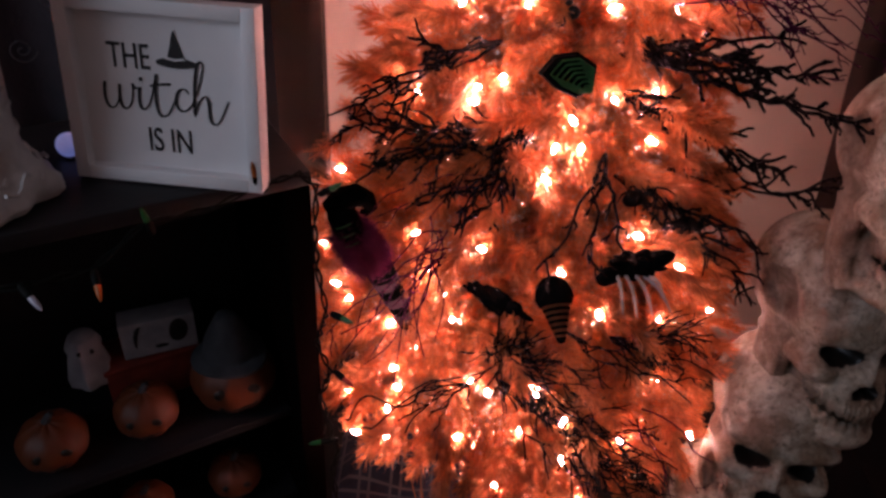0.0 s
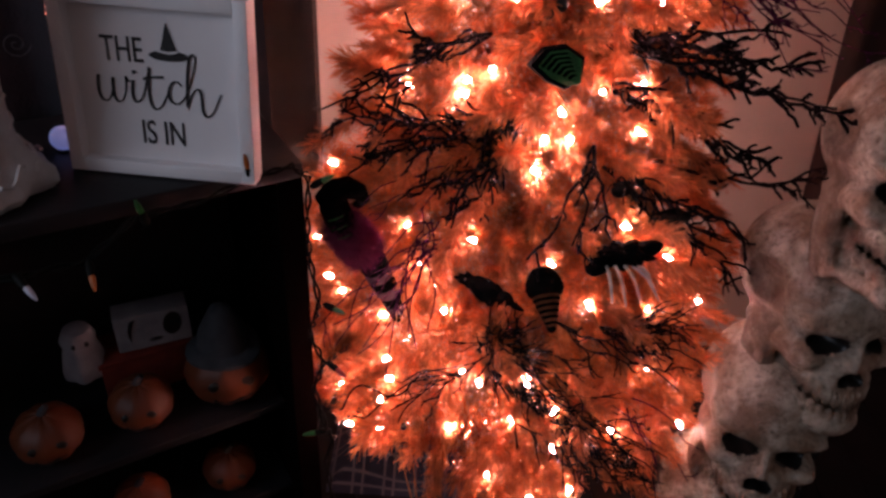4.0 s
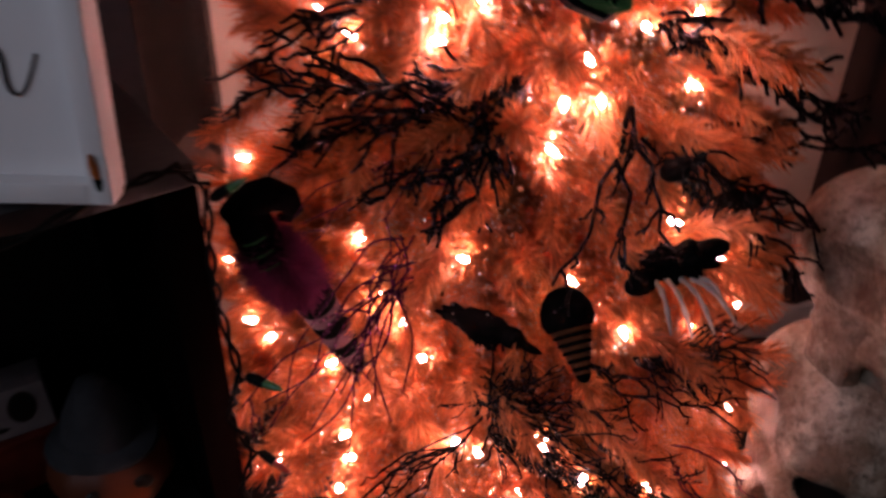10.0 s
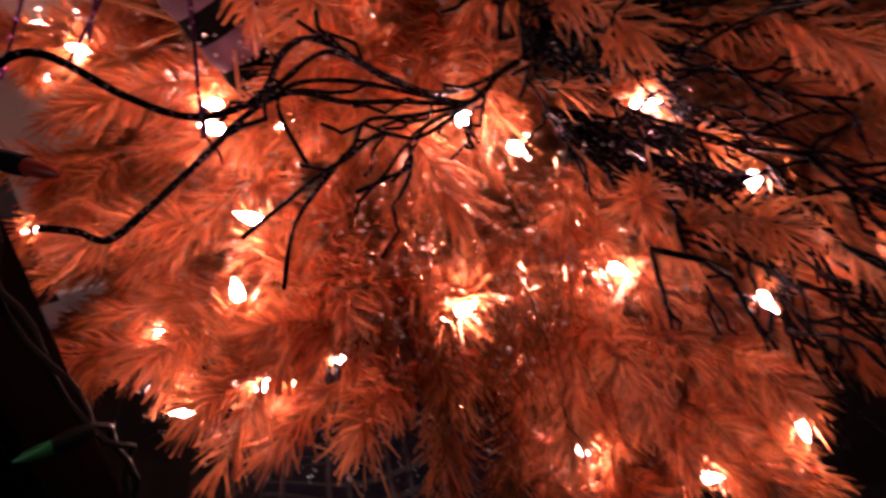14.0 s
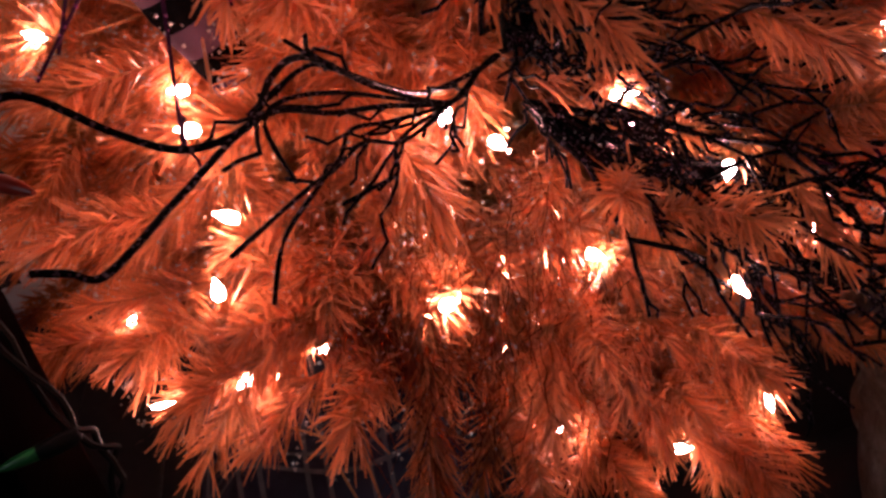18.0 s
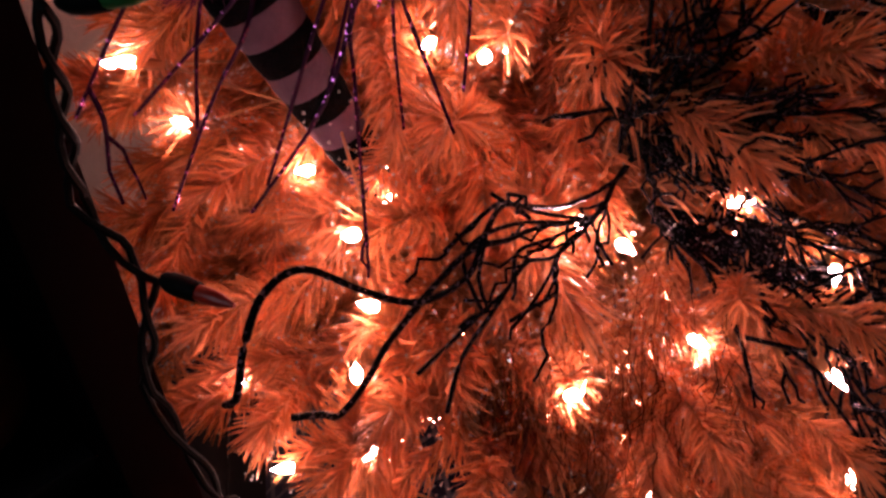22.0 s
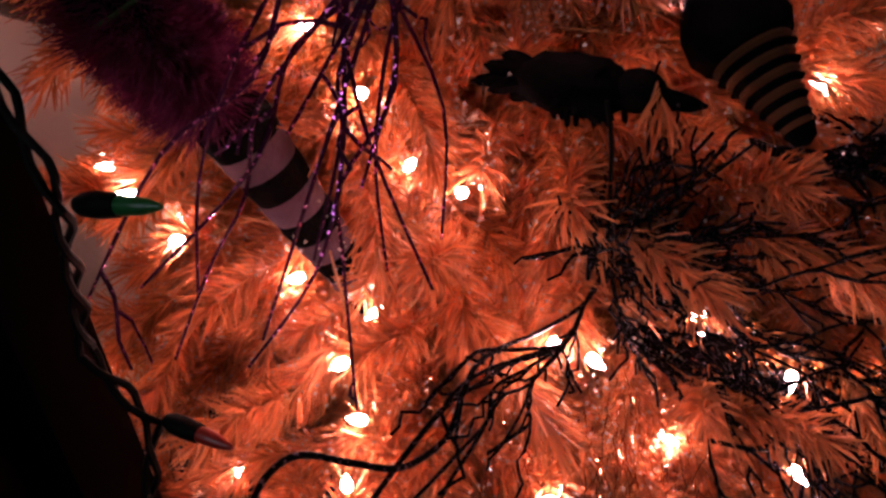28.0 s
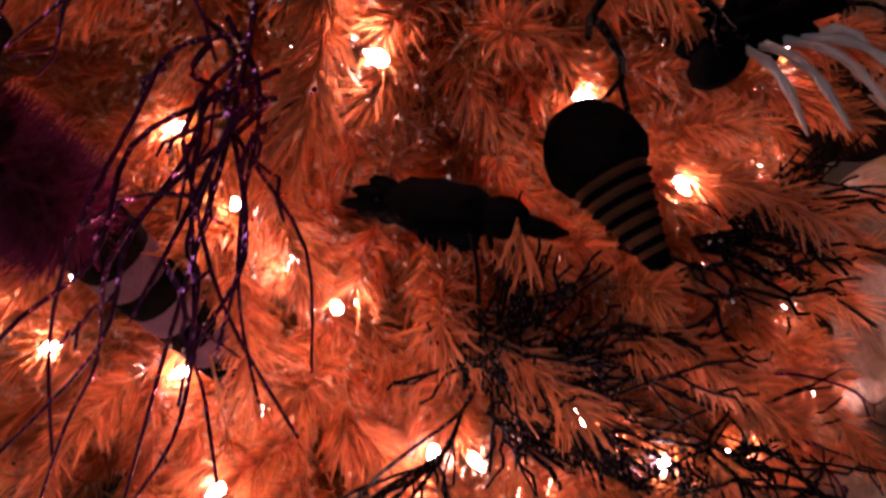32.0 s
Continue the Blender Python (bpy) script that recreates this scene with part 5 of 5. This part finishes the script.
def bone_paint():
    """Aged bone: cream, brown-stained temples, brown in the other hollows and round the sockets, dark speckle."""
    m = material("painted_bone", (0.74, 0.67, 0.56), (0.44, 0.36, 0.27), 22, 0.55, bump=1.0, bump_scale=160)
    nt = m.node_tree
    b = nt.nodes["Principled BSDF"]
    col = b.inputs["Base Color"].links[0].from_socket
    co = nt.nodes.new("ShaderNodeTexCoord")
    for scale, lo, hi, c in ((12.0, 0.44, 0.60, (0.20, 0.092, 0.042)), (32.0, 0.47, 0.66, (0.19, 0.11, 0.06)), (100.0, 0.50, 0.66, (0.10, 0.065, 0.04))):
        n = nt.nodes.new("ShaderNodeTexNoise")
        n.inputs["Scale"].default_value, n.inputs["Detail"].default_value, n.inputs["Roughness"].default_value = scale, 8, 0.65
        nt.links.new(co.outputs["Object"], n.inputs["Vector"])
        mr = nt.nodes.new("ShaderNodeMapRange")
        mr.inputs["From Min"].default_value, mr.inputs["From Max"].default_value, mr.inputs["To Max"].default_value = lo, hi, 0.75 if scale < 20 else 0.60
        nt.links.new(n.outputs["Fac"], mr.inputs["Value"])
        mix = nt.nodes.new("ShaderNodeMix")
        mix.data_type = "RGBA"
        nt.links.new(mr.outputs["Result"], mix.inputs["Factor"])
        nt.links.new(col, mix.inputs["A"])
        mix.inputs["B"].default_value = (*c, 1)
        col = mix.outputs["Result"]
    brown_in = nt.nodes.new("ShaderNodeAttribute")
    brown_in.attribute_name = "hollow_brown"
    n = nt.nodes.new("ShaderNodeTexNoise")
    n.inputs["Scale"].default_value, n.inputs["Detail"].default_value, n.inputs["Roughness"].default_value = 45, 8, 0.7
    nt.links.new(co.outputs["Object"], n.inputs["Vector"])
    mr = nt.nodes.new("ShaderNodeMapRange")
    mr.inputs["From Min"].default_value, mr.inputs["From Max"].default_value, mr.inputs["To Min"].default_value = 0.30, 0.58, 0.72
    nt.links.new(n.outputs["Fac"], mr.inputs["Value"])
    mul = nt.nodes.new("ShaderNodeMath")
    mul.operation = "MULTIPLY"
    nt.links.new(brown_in.outputs["Fac"], mul.inputs[0])
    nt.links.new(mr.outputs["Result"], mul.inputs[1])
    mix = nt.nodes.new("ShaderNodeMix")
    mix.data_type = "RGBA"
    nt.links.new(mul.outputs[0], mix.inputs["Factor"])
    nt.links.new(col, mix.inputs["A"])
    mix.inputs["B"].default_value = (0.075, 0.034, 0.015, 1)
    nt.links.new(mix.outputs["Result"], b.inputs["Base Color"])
    return m


M_PBONE = bone_paint()
sp, sf, sd, sw = skull_shape()
brown_values = []
stack = Geo()
for k, (x, y, z, yaw, pitch, roll) in enumerate([(0.575, 0.915, 0.160, -110, -18, 2), (0.621, 0.953, 0.416, -104, -15, -1.5), (0.658, 0.995, 0.647, -79, -10, -3), (0.682, 0.958, 0.925, -98, -17, -1)]):
    m = at(x, y, z, 0, 0, yaw) @ at(0, 0, 0, roll, pitch, 0) @ Matrix.Scale(1.44, 4)
    mm = np.array(m)
    pts = sp @ mm[:3, :3].T + mm[:3, 3]
    n0 = len(stack.v)
    stack.v.extend(map(tuple, pts))
    stack.f.extend(tuple(i + n0 for i in q) for q in sf)
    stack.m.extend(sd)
    brown_values.extend(float(q) for q in sw)
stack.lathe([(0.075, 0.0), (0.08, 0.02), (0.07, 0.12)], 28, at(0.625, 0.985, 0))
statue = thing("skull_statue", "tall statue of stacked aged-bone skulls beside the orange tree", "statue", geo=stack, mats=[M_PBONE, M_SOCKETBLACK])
brown_values += [0.0] * (len(stack.v) - len(brown_values))
statue.data.attributes.new("hollow_brown", "FLOAT", "POINT").data.foreach_set("value", brown_values)

# ---- cloths ----
thing("curtain", "dark brown curtain hanging beside the tree", "curtain", at(0.125, 1.50, 0, 0, -6.7, 0), geo=cloth(0.79, 1.65, 0.12, 2.30, 26, 0.022, 4), mats=M_CURTAIN)
thing("tulle_veil", "sheer brown tulle hanging beside the sign", "tulle", at(-0.275, 1.235, 0, 0, 0, -8), geo=cloth(-0.09, 0.055, 0.70, 2.2, 55, 0.012, 8, nx=50, hem=0.012), mats=M_TULLE)
thing("tulle_veil", "sheer brown tulle hanging beside the sign", "tulle", at(-0.30, 1.275, 0, 0, 0, 5), geo=cloth(-0.08, 0.06, 0.72, 2.2, 70, 0.010, 18, nx=50, hem=0.02), mats=M_TULLE)
thing("black_drape", "black patterned cloth hanging behind the bookcase top", "drape", at(-0.575, 1.045, 0, 0, 0, 32.3), geo=cloth(-0.75, 0.31, 0.30, 2.2, 24, 0.014, 12), mats=M_DRAPE)
# swirl print on the drape
for k, (x, z) in enumerate(((0.04, 1.02), (-0.01, 1.10), (0.07, 1.12), (0.02, 0.96), (-0.06, 1.03))):
    pts = [(x + 0.0014 * q * math.cos(0.9 * q), -0.030, z + 0.0014 * q * math.sin(0.9 * q)) for q in [1 + 0.25 * k2 for k2 in range(52)]]
    thing("swirl_charm", "small grey swirl charm on the black cloth", "charm", at(-0.56, 1.02, 0, 0, 0, 32.3), group="swirl charms", geo=Geo().tube(pts, 0.0011, 5), mats=M_GREYHAT)
globe = thing("globe_light", "small blue glowing globe light on the bookcase top", "globe light", at(-0.530, 0.905, 0.9195))
part("globe", Geo().ball(Matrix(), 0.0175, 0.0175, 0.0175, 20, 12), M_BLUEGLOBE, globe)
part("base", Geo().lathe([(0.010, -0.0180), (0.011, -0.0165), (0.007, -0.0130)], 14), M_WIREB, globe)
copy_thing(globe, at(-0.505, 0.905, 0.914) @ Matrix.Scale(0.65, 4))
copy_thing(globe, at(-0.72, 0.66, 0.9235) @ Matrix.Scale(1.2, 4))

# ---- short row of little coloured lights beside the sign ----
M_REDLED, M_BLUELED = glowing("red_led", (1.0, 0.20, 0.13), 3.0), glowing("blue_led", (0.25, 0.3, 1.0), 6.0)
leds = thing("led_string", "short string of tiny red lights with a blue end bulb", "string lights")
lrng = random.Random(12)
line = [Vector((-0.5380 - 0.0006 * k, 0.966, 1.112 - 0.0094 * k)) + Vector((lrng.uniform(-0.0012, 0.0012), 0, 0)) for k in range(17)]
part("wire", Geo().tube([Vector((-0.523, 0.974, 1.118))] + [p + Vector((0, 0.004, 0)) for p in line], 0.0009, 5), M_WIREB, leds)
for k, p in enumerate(line):
    part("bulb", Geo().ball(Matrix.Translation(p), 0.0022, 0.0018, 0.0036, 8, 6), M_BLUELED if k == 2 else M_REDLED, leds)

# ---- white sculpted foot of a figure on the bookcase ----
def lump(w, z):
    return 1 + 0.09 * math.sin(5 * w + 20 * z) + 0.06 * math.sin(11 * w - 33 * z)


foot = Geo().lathe([(0.080, 0), (0.088, 0.010), (0.085, 0.024), (0.072, 0.038), (0.062, 0.050), (0.057, 0.075), (0.055, 0.17), (0.053, 0.26), (0.050, 0.36), (0.04, 0.44)], 40, at(-0.588, 0.788, 0.9015), wobble=lump)
crng = random.Random(21)
for k in range(9):
    a0 = k * 0.7
    pts = [(-0.588 + (0.082 - 0.002 * q) * math.cos(a0 + 0.10 * q), 0.788 + (0.082 - 0.002 * q) * math.sin(a0 + 0.10 * q), 0.93 + 0.006 * math.sin(q * 1.3 + k) + 0.002 * q) for q in range(10)]
    foot.tube(pts, 0.003, 5)
for k in range(11):
    # uneven wraps round the shaft
    zk, rk = 0.985 + 0.030 * k, 0.0575 - 0.0009 * k
    foot.tube([(-0.588 + rk * math.cos(a), 0.788 + rk * math.sin(a), zk + 0.008 * math.sin(a + 1.7 * k) + crng.uniform(-0.001, 0.001)) for a in [0.262 * q for q in range(25)]], [0.0022 + 0.0012 * abs(math.sin(0.7 * q + k)) for q in range(25)], 5)
thing("white_column", "white sculpted plaster column with a lumpy spread foot on the bookcase", "column", geo=foot, mats=M_PLASTER)


# ---- things on the bookcase shelves ----
def pumpkin(x, y, z, r, label, hat=False, face=True, stem=True, turn=0):
    m = BOOK @ at(x, y, z, 0, 0, turn)
    p = thing("pumpkin", label, "pumpkin", m, group="pumpkins on the shelves")
    def ribs(d):
        return 1 + 0.05 * abs(math.sin(4.5 * math.atan2(d.y, d.x))) - 0.10 * max(0, abs(d.z) - 0.75)
    part("shell", Geo().ball(at(0, 0, r * 0.86), r, r, r * 0.86, 36, 18, bump=ribs), M_PUMPKIN, p)
    if face:
        for sx in (-1, 1):
            part("eye", Geo().ball(at(sx * r * 0.36, -r * 0.88, r * 1.05), r * 0.20, r * 0.08, r * 0.17, 10, 6), M_SOCKETBLACK, p)
        mouth = [(r * 0.5 * math.sin(a), -r * (0.93 - 0.12 * abs(math.sin(a))), r * (0.72 - 0.16 * math.cos(a))) for a in [radians(q) for q in range(-60, 61, 15)]]
        part("mouth", Geo().tube(mouth, r * 0.09, 6), M_SOCKETBLACK, p)
    if hat:
        part("hat", Geo().lathe([(r * 0.90, r * 1.50), (r * 0.89, r * 1.58), (r * 0.62, r * 1.70), (r * 0.55, r * 2.1), (r * 0.36, r * 2.5), (r * 0.25, r * 2.75), (r * 0.05, r * 2.85)], 24, wobble=lambda w, z: 1 + 0.06 * math.sin(3 * w + 40 * z)), M_GREYHAT, p, "grey felt pointed hat")
    elif stem:
        part("stem", Geo().tube([(0, 0, r * 1.66), (0.003, 0, r * 1.85), (0.010, 0, r * 2.0)], [r * 0.17, r * 0.12, r * 0.10], 8), M_GREYHAT, p, "grey stalk")


pumpkin(-0.122, 0.120, SHELF_Z[0], 0.072, "orange ceramic pumpkin with a carved grin and a grey pointed hat", hat=True, turn=-10)
pumpkin(-0.276, 0.120, SHELF_Z[0], 0.052, "small orange pumpkin with a carved face on the shelf", turn=-15)
pumpkin(-0.424, 0.118, SHELF_Z[0], 0.053, "small orange pumpkin with a carved face on the shelf", turn=-5)
pumpkin(-0.148, 0.115, SHELF_Z[1], 0.050, "little orange pumpkin with black features on the low shelf", turn=-12)
pumpkin(-0.316, 0.115, SHELF_Z[1], 0.050, "little orange pumpkin with black features on the low shelf", turn=-8)
gift = thing("red_box", "red cardboard box standing behind the pumpkins", "box", BOOK @ at(-0.255, 0.225, SHELF_Z[0]))
part("carton", Geo().box(at(0.012, 0, 0.042), 0.16, 0.08, 0.084, 0.003), M_RED, gift)
part("lid", Geo().box(at(0.012, 0, 0.089), 0.166, 0.086, 0.010, 0.002), M_RED, gift)
TOPZ = SHELF_Z[0] + 0.0945
ghost = thing("ghost_figure", "small white cloth ghost sitting on the red box", "figurine", BOOK @ at(-0.343, 0.215, TOPZ - 0.028))
part("body", Geo().lathe([(0.034, 0.001), (0.036, 0.02), (0.031, 0.05), (0.027, 0.065), (0.030, 0.080), (0.022, 0.098), (0.006, 0.105)], 24, wobble=lambda w, z: 1 + 0.10 * math.sin(6 * w) * max(0, 0.10 - z) * 10), M_DIMWHITE, ghost)
for sx in (-1, 1):
    part("eye", Geo().ball(at(sx * 0.010, -0.027, 0.080), 0.004, 0.003, 0.005, 8, 6), M_INK, ghost)
box = thing("picture_box", "white box printed with black shapes on the red box", "box", BOOK @ at(-0.222, 0.215, TOPZ + 0.001, -4, 0, -6))
part("carton", Geo().box(at(0, 0, 0.036), 0.125, 0.05, 0.072, 0.002), M_DIMWHITE, box)
part("print", Geo().ball(at(0.033, -0.0254, 0.042, 0, 8, 0), 0.016, 0.0018, 0.024, 18, 10), M_SOCKETBLACK, box, "glossy black oval print")
part("print", Geo().tube([(-0.026 + 0.014 * math.cos(a), -0.0254, 0.030 + 0.034 * math.sin(a)) for a in [radians(95 + 11 * q) for q in range(10)]], [0.0012, 0.002, 0.003, 0.0036, 0.004, 0.004, 0.0036, 0.003, 0.002, 0.001], 6), M_INK, box, "black crescent print")
part("print", Geo().ball(at(0.002, -0.0254, 0.016), 0.012, 0.0012, 0.004, 12, 6), M_INK, box)

# ---- on the floor ----
blanket = Geo()
nx, ny = 40, 30
verts, faces = [], []
for j in range(ny + 1):
    for i in range(nx + 1):
        u, v = i / nx, j / ny
        e = min(1, 6 * min(u, 1 - u, v, 1 - v))
        zz = 0.006 + e * (0.030 + 0.020 * math.sin(9 * u + 3 * v) + 0.016 * math.sin(14 * v - 5 * u) + 0.05 * v)
        verts.append((-0.21 + 0.36 * u, 1.02 + 0.46 * v, zz))
for j in range(ny):
    for i in range(nx):
        faces.append((j * (nx + 1) + i, j * (nx + 1) + i + 1, (j + 1) * (nx + 1) + i + 1, (j + 1) * (nx + 1) + i))
blanket.add(verts, faces)
thing("plaid_blanket", "dark blue plaid blanket lying folded on the floor under the tree", "blanket", geo=blanket, mats=M_PLAID)
pot = thing("white_bucket", "small white round bucket with a black wire handle on the floor", "bucket", at(0.035, 0.775, 0))
part("body", Geo().lathe([(0.062, 0.0), (0.070, 0.004), (0.082, 0.085), (0.086, 0.090), (0.080, 0.092), (0.070, 0.012), (0.02, 0.010)], 32), M_PLASTER, pot)
part("handle", Geo().tube([(0.075 * math.cos(a), -0.03 + 0.04 * math.sin(a), 0.094 + 0.004 * math.sin(a)) for a in [math.pi * i / 14 for i in range(15)]], 0.003, 6), M_WIREB, pot, "black wire handle")
chain = thing("hanging_chain", "dull metal chain hanging beside the skull statue", "chain", at(0.745, 0.93, 0))
M_CHAIN = material("dull_steel", (0.22, 0.22, 0.23), (0.12, 0.12, 0.13), 40, 0.35, metal=0.9)
for k in range(16):
    zz = 0.56 - 0.030 * k
    ring = [Vector((0.008 * math.cos(a), 0, 0.019 * math.sin(a))) for a in [2 * math.pi * i / 12 for i in range(13)]]
    part("link", Geo().tube(ring, 0.0028, 6), M_CHAIN, chain, m=at(0, 0, zz, 0, 0, 90 * (k % 2) + 20))

# ---- floor planks ----
PLANKS = {ln: Geo().box(Matrix(), 0.1185, ln - 0.0015, 0.010, 0.0015).mesh("plank", M_FLOOR) for ln in (0.6, 1.2)}
for i in range(30):
    py = RY0 + 0.01
    for ln in ((1.2, 1.2, 1.2) if i % 2 else (0.6, 1.2, 1.2, 0.6)):
        part("plank", PLANKS[ln], None, floor, m=at(RX0 + 0.06 + 0.12 * i - (RX0 + RX1) / 2, py + ln / 2 - (RY0 + RY1) / 2, 0.055))
        py += ln
